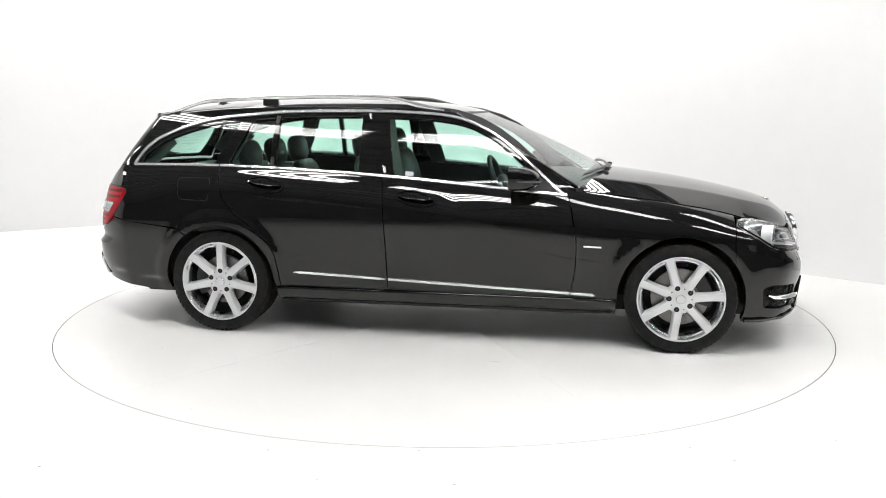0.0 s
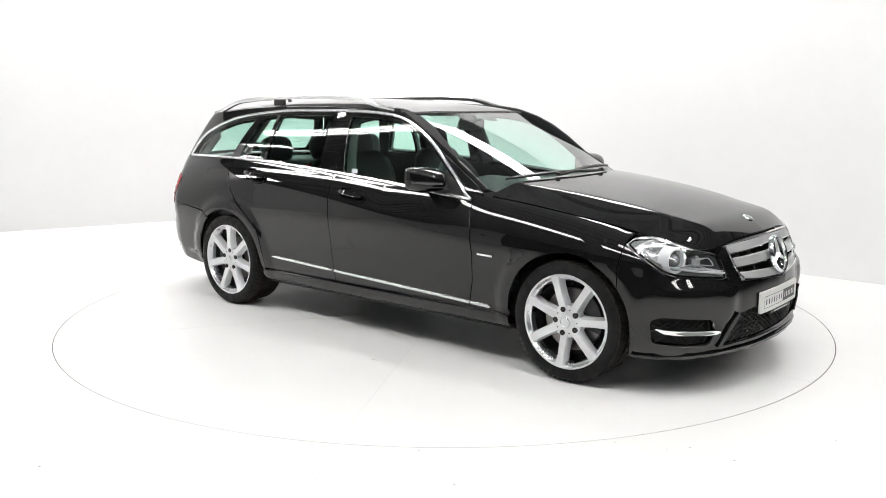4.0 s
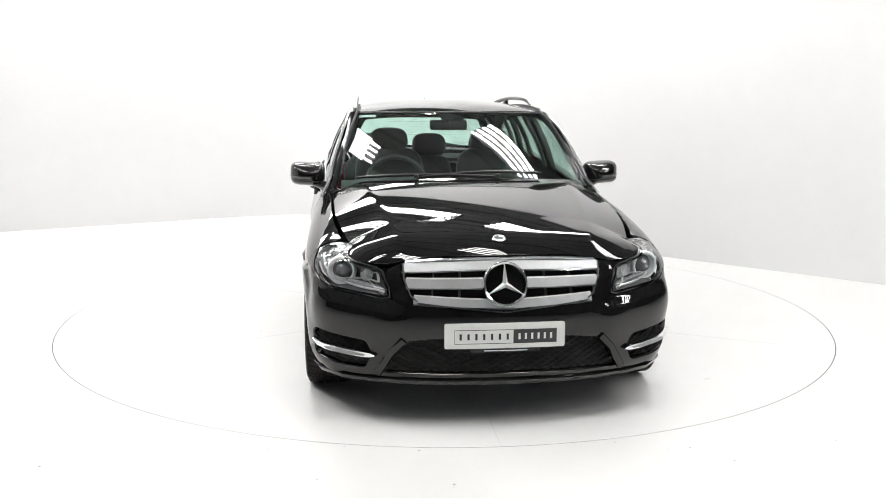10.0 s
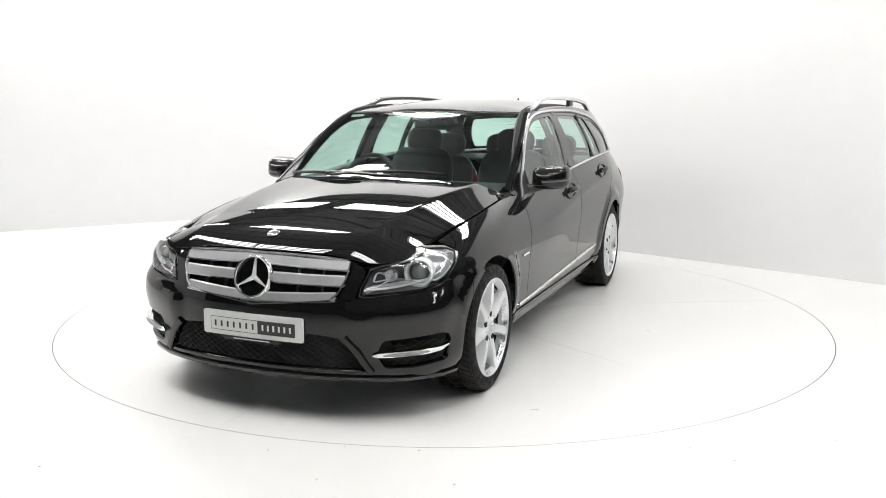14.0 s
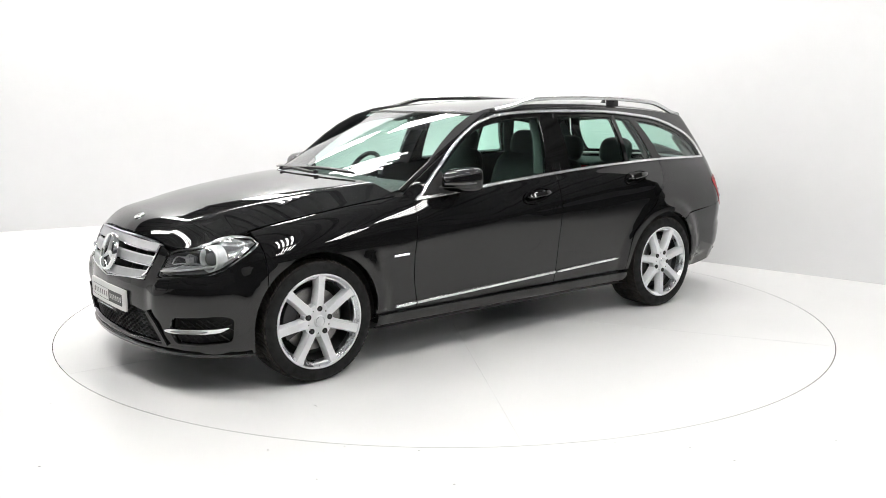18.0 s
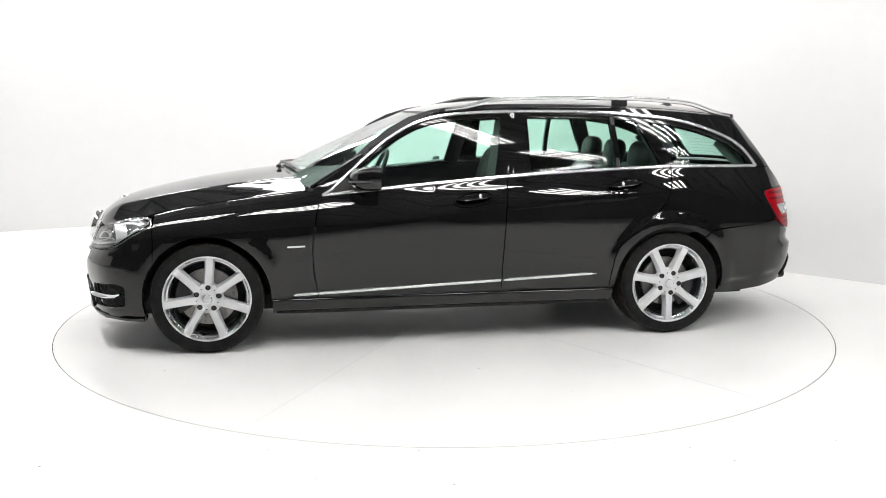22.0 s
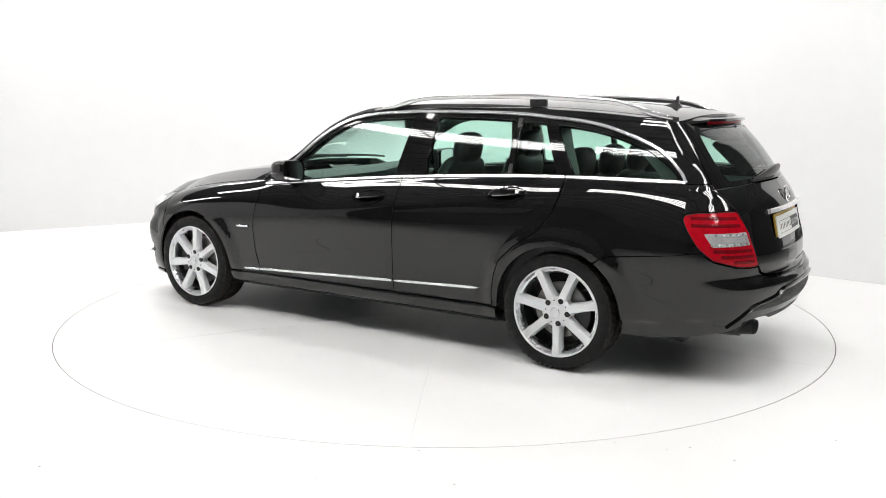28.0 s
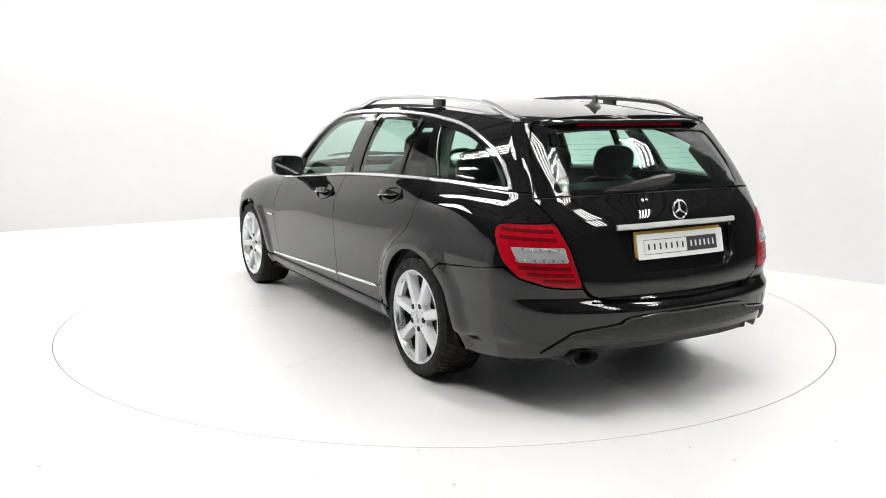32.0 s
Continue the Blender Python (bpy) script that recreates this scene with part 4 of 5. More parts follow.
    ring = [(-0.222, 0.383), (0.034, 0.383), (0.034, 0.443), (-0.222, 0.443)]
    moulding("print_border", INK, plate, plate_surf, dense(ring, 0.08), 0.0012, 0.0004, 1, o, closed=True)
    print_bars(plate, plate_surf, INK, 7, -0.196, 0.008, 0.413, o)
    print_bars(plate, plate_surf, PLATE, 6, 0.060, 0.200, 0.413, o)
    bm = box(bmesh.new(), 0.02, 0.30, 0.016, pose(2.145, -0.0, 0.352), 0.003)
    part("plate_holder", bm, SATIN, plate)
    bm = box(bmesh.new(), 0.022, 0.19, 0.004, pose(2.146, 0.0, 0.352), 0.001)
    part("holder_print", bm, STICKER, plate)


LAMP_TOP = Line((0.50, 0.675), (0.61, 0.702), (0.77, 0.725), (0.87, 0.745), (1.05, 0.762))


def headlight(car, k):
    face = (1, 0.6 * k, 0)
    outline = [(0.503, 0.575), (0.60, 0.579), (0.70, 0.588), (0.80, 0.600), (0.862, 0.624), (0.93, 0.670), (1.0, 0.708), (1.045, 0.736), (1.035, 0.757), (0.97, 0.758), (0.87, 0.745), (0.77, 0.725), (0.70, 0.712), (0.61, 0.699), (0.545, 0.682), (0.525, 0.645)]
    full = rounded(outline, 0.03)
    ol = [(s * k, z) for s, z in full]
    lamp = panel("headlight", CLEAR, car, front, shrink(ol, 0.003), out=face, depth=0, step=0.03, label="clear headlight unit with projector lens")

    def bowl(s, z):
        p0 = front(s, z)
        d = 0.080 * smooth(min(abs(s) - 0.50, 1.05 - abs(s), (z - 0.575) * 3, (LAMP_TOP(abs(s)) - z) * 3), -0.01, 0.14)
        return p0 + Vector((-d, -0.35 * d * k, 0))

    # bright outer bowl, dark inner box
    split = lambda z: 0.775 - (z - 0.60) * 0.75
    wide = shrink(full, -0.004)
    cut = [(max(s, split(z)), z) for s, z in wide if s > split(z) - 0.03]
    cut2 = [(min(s, split(z)), z) for s, z in wide if s < split(z) + 0.03]
    panel("outer_reflector", LAMPSILVER, lamp, bowl, [(s * k, z) for s, z in cut], out=face, depth=0, step=0.025, label="bright silver outer reflector")
    panel("inner_housing", LAMPDARK, lamp, bowl, [(s * k, z) for s, z in cut2], out=face, depth=0, step=0.025, label="dark grey inner lamp box")
    moulding("lamp_rim", PIANO, lamp, front, shrink(ol, 0.004), 0.005, 0.003, 1, face, lift=-0.004, closed=True)
    aim = Vector((1, 0.30 * k, 0.0)).normalized()
    turn = aim.to_track_quat("X", "Z").to_matrix().to_4x4()
    m = Matrix.Translation((1.876, 0.700 * k, 0.664)) @ turn
    part("projector_ring", lathe(bmesh.new(), [(0.046, -0.022), (0.049, -0.004), (0.054, 0.008), (0.061, 0.011), (0.066, 0.005), (0.068, -0.05)], 48, "x", m), RINGWHITE, lamp, "bright ring round the projector")
    part("projector_well", lathe(bmesh.new(), [(0.038, -0.012), (0.046, -0.020)], 40, "x", m), LAMPDARK, lamp)
    part("projector_lens", lathe(bmesh.new(), [(0.0001, 0.020), (0.014, 0.017), (0.026, 0.009), (0.034, -0.004), (0.038, -0.014)], 36, "x", m), LENS, lamp, "grey glass projector lens")
    # folded fins and the second reflector of the inner box
    m2 = Matrix.Translation((1.930, 0.590 * k, 0.652)) @ turn
    part("high_beam", lathe(bmesh.new(), [(0.0001, -0.012), (0.016, -0.006), (0.025, 0.008), (0.029, 0.0)], 28, "x", m2), LAMPGREY, lamp, "small bright reflector")
    fin = fillet([(0.545, 0.628), (0.555, 0.660), (0.605, 0.676), (0.640, 0.668), (0.625, 0.634)], 0.01, 2)
    moulding("inner_fin", LAMPGREY, lamp, bowl, [(s * k, z) for s, z in fin], 0.0025, 0.008, 1, face, lift=0.012, closed=True)
    moulding("inner_fin", LAMPMID, lamp, bowl, [(s * k, z) for s, z in ((0.648, 0.690), (0.652, 0.660), (0.650, 0.632))], 0.006, 0.012, 1, face, lift=0.015)
    # running light strip along the foot, framed by bright edges
    led = rounded([(0.520, 0.593), (0.60, 0.596), (0.70, 0.606), (0.79, 0.622), (0.855, 0.652), (0.90, 0.682)], 0.03, closed=False)
    moulding("led_strip", LAMPMID, lamp, bowl, [(s * k, z) for s, z in led], 0.012, 0.008, 1, face, lift=0.016, label="row of small clear lamps")
    for dz in (-0.012, 0.013):
        moulding("strip_edge", LAMPGREY, lamp, bowl, [(s * k, z + dz) for s, z in led], 0.0024, 0.006, 1, face, lift=0.024)
    strip = Line(*led[::2])
    for i in range(11):
        s = 0.535 + 0.030 * i
        P, N = path_on(bowl, [(s * k, strip(s)), ((s + 0.012) * k, strip(s + 0.012))], 1, face, 0.0245)
        part("led_cell", sweep(bmesh.new(), P, N, 0.0045, 0.002), CRYSTAL, lamp)


def top_side(car):
    # bonnet
    left = [(x, HOOD_Y(min(x, 1.72)) - 0.003) for x in (0.82, 0.95, 1.1, 1.25, 1.4, 1.55, 1.66)]
    nose_edge = [(p.x - 0.003, p.y) for p in NOSE[::-3]]
    back = [(0.96, 0.0), (0.95, 0.2), (0.925, 0.4), (0.88, 0.56), (0.825, 0.70)]
    half = [back[0]] + back[1:] + left + nose_edge
    full = half + [(x, -y) for x, y in half[::-1] if y > 1e-6]
    rows = [(0.9 + 0.02 * i, sg * (hood_crease(0.9 + 0.02 * i) + d)) for i in range(58) for sg in (1, -1) for d in (-0.03, -0.016, -0.008, 0.0, 0.008, 0.016, 0.03)]
    rows += [(NOSE_X(abs(y)) - d, y) for y in (0.02 * i for i in range(-34, 35)) if abs(y) < NOSE_END for d in (0.012, 0.03, 0.05, 0.075, 0.1, 0.13)]
    b = panel("bonnet", PAINT, car, hood, full, out=(0, 0, 1), step=0.026, depth=0.02, lines=rows)
    bm = lathe(bmesh.new(), [(0.0001, 0.010), (0.018, 0.008), (0.027, 0.004), (0.030, 0.0)], 28, "z", Matrix.Translation(hood(1.955, 0)) @ pose(0, 0, 0, 0, 22, 0))
    part("bonnet_badge", bm, CHROME, b, "small round chrome badge")
    # roof
    xs = [0.128, 0.06, 0.0, -0.2, -0.5, -0.9, -1.3, -1.7, -1.80, -1.868]
    edge = [(x, side_y(x, roof_edge(x)) - 0.001) for x in xs[2:]]
    half = [(0.128, 0.0), (0.122, 0.2), (0.095, 0.42), (0.06, side_y(0.06, roof_edge(0.06)) - 0.002)] + edge + [(rear(s, 1.313).x, rear(s, 1.313).y - 0.001) for s in (0.94, 0.87, 0.80, 0.70)] + [(rear(0.4, 1.313).x + 0.01, rear(0.4, 1.313).y), (rear(0.0, 1.313).x + 0.01, 0.0)]
    full = half + [(x, -y) for x, y in half[::-1] if y > 0]
    r = panel("roof_panel", PAINT, car, roof, full, out=(0, 0, 1), step=0.04, depth=0.02)
    # windscreen and its borders
    ws = panel("windscreen", SCREEN, car, screen, [(-0.985, 0.0), (-0.985, 0.985), (0.985, 0.985), (0.985, 0.0)], out=(1, 0, 1), depth=0, step=0.06, label="wide green tinted windscreen")
    for pts in ([(0.985 * i / 10, 0.985) for i in range(-10, 11)],):
        moulding("screen_seal", MATT, ws, screen, pts, 0.010, 0.003, 1, (1, 0, 1))
    for k in (1, -1):
        moulding("screen_seal", PIANO, ws, screen, [(0.975 * k, v / 12) for v in range(13)], 0.016, 0.004, 1, (1, 0, 1))
    # sunshade band, mirror foot and sensor
    band = [(-0.13, 0.985), (0.13, 0.985), (0.11, 0.86), (0.06, 0.83), (-0.06, 0.83), (-0.11, 0.86)]
    panel("sensor_housing", PIANO, ws, screen, band, out=(1, 0, 1), depth=0, step=0.05, lift=-0.004)
    panel("screen_sticker", STICKER, ws, screen, [(-0.90, 0.955), (-0.74, 0.955), (-0.74, 0.915), (-0.90, 0.915)], out=(1, 0, 1), depth=0, lift=-0.003, step=0.05)
    # cowl panel
    def cowl_surf(u, v):
        a, b0 = screen(u, 0.0), hood(0.965 - 0.15 * u * u, u * 0.72)
        q = a.lerp(b0, v)
        q.z -= 0.012 + 0.022 * math.sin(math.pi * min(1, max(0, v)))
        return q
    panel("cowl_panel", MATT, car, cowl_surf, [(-1, -0.3), (1, -0.3), (1, 1.25), (-1, 1.25)], out=(0, 0, 1), depth=0, step=0.08)
    # wipers
    for y0, y1, x0, v1 in ((-0.28, 0.42, 0.97, 0.06), (0.16, -0.60, 0.985, 0.035)):
        n = 12
        pts, nn = [], []
        for i in range(n + 1):
            t = i / n
            y = y0 + (y1 - y0) * t
            u = y / 0.74
            p0 = screen(u, 0.03 + v1 * math.sin(t * 2.2))
            pts.append(p0 + Vector((0.010, 0, 0.020)))
            nn.append(Vector((0.5, 0, 1)))
        w = part("wiper", sweep(bmesh.new(), pts, nn, 0.009, 0.008, taper=0.1), SATIN, car, "black wiper arm and blade")
        part("wiper_pivot", lathe(bmesh.new(), [(0.0001, 0.02), (0.014, 0.018), (0.017, 0.0)], 16, "z", Matrix.Translation(pts[0])), SATIN, w)
    # roof rails
    for k in (1, -1):
        rail = new("roof_rail")
        rail.parent = car
        pts = []
        n = 40
        for i in range(n + 1):
            t = i / n
            x = -0.02 - 1.85 * t
            rise = 0.052 * smooth(t, 0.0, 0.20) * (1 - smooth(t, 0.82, 1.0))
            e = side_y(x, roof_edge(x))
            base = roof(x, e - 0.030)
            pts.append(Vector((x, k * (e - 0.030), base.z + rise + 0.004)))
        part("rail_bar", sweep(bmesh.new(), pts, [Vector((0, 0.45 * k, 1))] * (n + 1), 0.014, 0.013), TRIM, rail, "satin aluminium rail bar")
        # shade on the rail's inner side, put in as a dark strip
        part("inner_shade", sweep(bmesh.new(), [q0 + Vector((0, -k * 0.010, -0.003)) for q0 in pts], [Vector((0, -k, 0.1))] * (n + 1), 0.0105, 0.010), SATIN, rail, "dark strip standing in for the rail's shaded inner face")
        xm = -1.12
        e = side_y(xm, roof_edge(xm)) - 0.030
        part("rail_foot", box(bmesh.new(), 0.10, 0.027, 0.042, pose(xm, k * e, roof(xm, e).z + 0.024), 0.006), SATIN, rail, "black rail foot")
        for x0, x1 in ((0.02, -0.16), (-1.78, -1.90)):
            q = [Vector((x0 + (x1 - x0) * i / 6, k * (side_y(x0 + (x1 - x0) * i / 6, roof_edge(x0 + (x1 - x0) * i / 6)) - 0.030), 0)) for i in range(7)]
            for p0 in q:
                p0.z = roof(p0.x, abs(p0.y)).z + 0.006
            part("rail_foot", sweep(bmesh.new(), q, [Vector((0, 0, 1))] * 7, 0.014, 0.012, taper=0.3), SATIN, rail, "black rail foot")
        # drip joint along the roof
        q = []
        for i in range(30):
            x = 0.05 - 1.92 * i / 29
            e = side_y(x, roof_edge(x)) - 0.055
            q.append(roof(x, e) * 1.0)
        for p0 in q:
            p0.y *= k
        part("roof_joint", sweep(bmesh.new(), q, [Vector((0, 0.3 * k, 1))] * 30, 0.008, 0.002), SATIN, r)
    # fin aerial
    bm = bmesh.new()
    zb = roof(-1.675, 0).z
    prof = [(-0.060, 0.0), (-0.04, 0.009), (0.0, 0.017), (0.014, 0.034), (0.030, 0.060), (0.041, 0.062), (0.043, 0.022), (0.062, 0.0)]
    for sg in (1, -1):
        vs = [bm.verts.new((-1.675 - x, sg * (0.016 * (1 - z / 0.07)) , zb + z - 0.004)) for x, z in prof]
        bm.faces.new(vs)
    bm.verts.ensure_lookup_table()
    n = len(prof)
    for i in range(n):
        j = (i + 1) % n
        bm.faces.new((bm.verts[i], bm.verts[j], bm.verts[n + j], bm.verts[n + i]))
    bmesh.ops.recalc_face_normals(bm, faces=bm.faces)
    part("roof_aerial", bm, SATIN, car, "small black fin aerial")


def tail(car):
    o = (-1, 0, 0)
    # tailgate: lower metal with plate recess, glass above
    glass_z = 0.995
    lowh = [(0.0, 0.540), (0.3, 0.543), (0.455, 0.552), (0.515, 0.575), (0.548, 0.612), (0.605, 0.776), (0.688, 0.882), (0.76, 0.94), (0.826, glass_z - 0.010), (0.70, glass_z - 0.002), (0.5, glass_z + 0.004), (0.25, glass_z + 0.008), (0.0, glass_z + 0.010)]
    full = lowh + [(-s, z) for s, z in lowh[-2:0:-1]]
    rec = fillet([(0.372, 0.848), (-0.372, 0.848), (-0.335, 0.70), (-0.28, 0.658), (0.28, 0.658), (0.335, 0.70)], 0.02, 3)
    gate = panel("tailgate", PAINT, car, rear, shrink(full, 0.002), [rec], out=o, depth=0.03, step=0.03)

    def deep(s, z):
        p0 = rear(s, z)
        p0.x += 0.028
        return p0
    panel("plate_recess", PAINT, gate, deep, shrink(rec, -0.012), out=o, depth=0, step=0.04)
    # upper frame and rear window
    uph = [(0.0, glass_z + 0.014), (0.5, glass_z + 0.008), (0.70, glass_z + 0.003), (0.828, 0.989), (0.828, 1.06), (0.818, 1.16), (0.806, 1.24), (0.79, 1.305), (0.6, 1.312), (0.3, 1.318), (0.0, 1.320)]
    up = uph + [(-s, z) for s, z in uph[-2:0:-1]]
    gh = fillet([(0.0, 1.03), (0.45, 1.026), (0.685, 1.022), (0.71, 1.10), (0.71, 1.20), (0.695, 1.268), (0.4, 1.285), (0.0, 1.289)][::1], 0.02, 2)
    win = [p0 for p0 in gh if p0[0] > 0.001]
    win = [(0.0, 1.03)] + win + [(0.0, 1.289)]
    win = win + [(-s, z) for s, z in win[-2:0:-1]]
    panel("rear_window_border", PIANO, gate, rear, shrink(up, 0.002), [win], out=o, depth=0.01, step=0.035)
    panel("rear_window", GLASS, gate, rear, shrink(win, -0.008), out=o, depth=0, lift=-0.006, step=0.05, label="green tinted rear window with heater wires")
    bm = bmesh.new()
    for i in range(9):
        z = 1.055 + i * 0.024
        P, N = path_on(rear, [(0.62 * j / 8, z) for j in range(-8, 9)], 1, o, -0.007)
        sweep(bm, P, N, 0.0005, 0.0003)
    tagged(part("heater_wires", bm, SATIN, gate, "fine heater wires on the rear window"), kind="stuff")
    # spoiler with high brake lamp
    n = 28
    bm = bmesh.new()
    rings = []
    low_lamp = []
    for i in range(n + 1):
        s = -0.82 + 1.64 * i / n
        p0 = rear(s, 1.318)
        e = 1 - smooth(abs(s), 0.55, 0.82)
        out = Vector((-1, 0.35 * p0.y, 0)).normalized() * (0.004 + 0.046 * e)
        zt = min(1.348, roof(max(p0.x, -1.98), p0.y * 0.97).z + 0.004)
        tip = p0 + out
        q = [Vector((p0.x + 0.10, p0.y * 0.985, zt + 0.004)), Vector((p0.x + 0.01, p0.y, zt - 0.008)), Vector((tip.x, tip.y, zt - 0.022)), Vector((tip.x + 0.001, tip.y, zt - 0.034)), Vector((p0.x + 0.004, p0.y, zt - 0.052)), Vector((p0.x + 0.09, p0.y * 0.98, zt - 0.050))]
        rings.append([bm.verts.new(v) for v in q])
        if abs(s) < 0.52:
            low_lamp.append((q[3] + q[4]) / 2)
    for i in range(n):
        a, b = rings[i], rings[i + 1]
        for j in range(6):
            bm.faces.new((a[j], a[(j + 1) % 6], b[(j + 1) % 6], b[j]))
    bm.faces.new(rings[0])
    bm.faces.new(rings[-1][::-1])
    bmesh.ops.recalc_face_normals(bm, faces=bm.faces)
    sp = part("roof_spoiler", bm, PAINT, car, "black roof edge spoiler")
    part("high_brake_lamp", sweep(bmesh.new(), low_lamp, [Vector((-1, 0, -0.5))] * len(low_lamp), 0.011, 0.008), RED, sp, "red high-level brake lamp")
    # handle bar, emblem, plate, wiper
    moulding("handle_bar", BRIGHT, gate, rear, [(0.385 * i / 12, 0.866 - 0.006 * abs(i) / 12) for i in range(-12, 13)], 0.013, 0.016, 1, o, label="broad chrome tailgate bar")
    c = rear(0, 0.925)
    m = Matrix.Translation(c + Vector((-0.004, 0, 0))) @ pose(0, 0, 0, 0, -11, 180)
    em = part("round_emblem", lathe(bmesh.new(), [(0.037, 0.0), (0.038, 0.007), (0.043, 0.009), (0.047, 0.005), (0.047, 0.0)], 44, "x", m), CHROME, gate, "round chrome emblem on the tailgate")
    for a in (90, 210, 330):
        bm = bmesh.new()
        d, w = Vector((0, math.cos(radians(a)), math.sin(radians(a)))), Vector((0, -math.sin(radians(a)), math.cos(radians(a))))
        v = [bm.verts.new(m @ q) for q in (d * -0.004 + w * 0.007, d * 0.040 + w * 0.001, d * 0.040 - w * 0.001, d * -0.004 - w * 0.007)]
        t0, t1 = bm.verts.new(m @ Vector((0.010, 0, 0))), bm.verts.new(m @ (d * 0.040 + Vector((0.006, 0, 0))))
        bm.faces.new((v[0], v[1], t1, t0))
        bm.faces.new((t0, t1, v[2], v[3]))
        bmesh.ops.recalc_face_normals(bm, faces=bm.faces)
        part("emblem_bar", bm, BRIGHT, em, sharp=10)
    def plate_surf(y, z):
        return Vector((-2.355 + 0.006 * (y / 0.26) ** 2 - (0.78 - z) * 0.22, y, z))
    yel = panel("rear_number_plate", YELLOW, car, lambda y, z: plate_surf(y, z) + Vector((0.008, 0, 0)), fillet([(-0.262, 0.722), (0.270, 0.722), (0.270, 0.838), (-0.262, 0.838)], 0.008, 2), out=o, depth=0.008, step=0.06, label="white show plate on a yellow backing plate")
    panel("plate_face", PLATE, yel, plate_surf, fillet([(-0.266, 0.714), (0.262, 0.714), (0.262, 0.826), (-0.266, 0.826)], 0.008, 2), out=o, depth=0.006, step=0.06, label="white plate face")
    def face(y, z):
        return plate_surf(y, z) + Vector((-0.0012, 0, 0))
    panel("print_block", INK, yel, face, [(-0.222, 0.735), (-0.030, 0.735), (-0.030, 0.80), (-0.222, 0.80)], out=o, depth=0, step=0.06)
    moulding("print_border", INK, yel, face, dense([(-0.029, 0.736), (0.226, 0.736), (0.226, 0.799), (-0.029, 0.799)], 0.08), 0.0012, 0.0004, 1, o, closed=True)
    print_bars(yel, face, INK, 7, -0.003, 0.200, 0.768, o)
    print_bars(yel, face, PLATE, 6, -0.198, -0.056, 0.768, o)
    # rear wiper: a broad hooded arm that tapers to the blade's tip
    n = 14
    bm = bmesh.new()
    rings = []
    P, N = path_on(rear, [(0.43 * (1 - i / n) - 0.005, 1.020 + 0.030 * (i / n) ** 1.3) for i in range(n + 1)], 1, o, 0.006)
    for i, (p0, n0) in enumerate(zip(P, N)):
        t = i / n
        half = 0.006 + 0.024 * smooth(t, 0.0, 0.75) - 0.007 * smooth(t, 0.85, 1.0)
        high = 0.012 + 0.030 * smooth(t, 0.0, 0.8)
        rings.append([bm.verts.new(p0 + Vector((0, 0, u * half)) + n0 * (v * high)) for u, v in ((-1, 0), (-1, 0.45), (-0.5, 0.95), (0.3, 1.0), (0.85, 0.7), (1, 0))])
    for r0, r1 in zip(rings, rings[1:]):
        for j in range(6):
            bm.faces.new((r0[j], r1[j], r1[(j + 1) % 6], r0[(j + 1) % 6]))
    bm.faces.new(rings[0])
    bm.faces.new(rings[-1][::-1])
    bmesh.ops.recalc_face_normals(bm, faces=bm.faces)
    w = part("rear_wiper", bm, SATIN, gate, "black hooded rear wiper arm")
    P, N = path_on(rear, [(0.44 - 0.36 * i / 10, 1.012 + 0.004 * i / 10) for i in range(11)], 1, o, 0.006)
    part("wiper_blade", sweep(bmesh.new(), P, N, 0.005, 0.012, taper=0.1), MATT, w)

    # bumper
    half = [(0.0, 0.532), (0.3, 0.535), (0.46, 0.544), (0.53, 0.570), (0.556, 0.604), (0.62, 0.604), (0.713, 0.612), (0.84, 0.643), (0.92, 0.69), (1.1, 0.666), (1.3, 0.645), (1.39, 0.635)] + [(3.03 + x, z) for x, z in arch_pts(-AXLE, 127, 194, 12)] + [(1.283, 0.232), (1.172, 0.232), (1.0, 0.252), (0.80, 0.276), (0.70, 0.290), (0.62, 0.338), (0.46, 0.348), (0.25, 0.350), (0.0, 0.355)]
    full = half + [(-s, z) for s, z in half[-2:0:-1]]
    bump = panel("rear_bumper", PAINT, car, rear, shrink(full, 0.002), out=o, depth=0.03, step=0.03)
    # loading ledge
    def ledge(s, v):
        a = rear(s, 0.53)
        return Vector((a.x + 0.004 + 0.10 * v, a.y * (1 - 0.02 * v), 0.533 + 0.04 * abs(s) ** 2 + 0.004 * v))
    panel("loading_ledge", PAINT, bump, ledge, [(-0.52, 0.0), (0.52, 0.0), (0.52, 1.0), (-0.52, 1.0)], out=(0, 0, 1), depth=0, step=0.06)
    # diffuser insert
    dif = [(0.0, 0.474), (0.345, 0.462), (0.395, 0.437), (0.60, 0.410), (0.645, 0.388), (0.71, 0.30), (0.66, 0.285), (0.61, 0.328), (0.53, 0.340), (0.45, 0.336), (0.40, 0.318), (0.0, 0.325)]
    dif = dif + [(-s, z) for s, z in dif[-2:0:-1]]

    def dif_surf(s, z):
        p0 = rear(s, max(z, 0.36))
        p0.z = z
        p0.x += -0.006 + 0.35 * max(0, 0.40 - z)
        return p0
    panel("diffuser", MATT, bump, dif_surf, dif, out=o, depth=0.05, step=0.03, label="satin black lower diffuser")
    edge = [(s, z + 0.004) for s, z in ((-0.76, 0.305), (-0.70, 0.350), (-0.645, 0.390), (-0.60, 0.413), (-0.395, 0.440), (-0.345, 0.465), (0.0, 0.477), (0.345, 0.465), (0.395, 0.440), (0.60, 0.413), (0.645, 0.390), (0.70, 0.350), (0.76, 0.305))]
    moulding("diffuser_edge", PAINT, bump, rear, rounded(edge, 0.02, closed=False), 0.0075, 0.010, 1, o, lift=0.003, taper=0.3, label="gloss black edge of the diffuser")
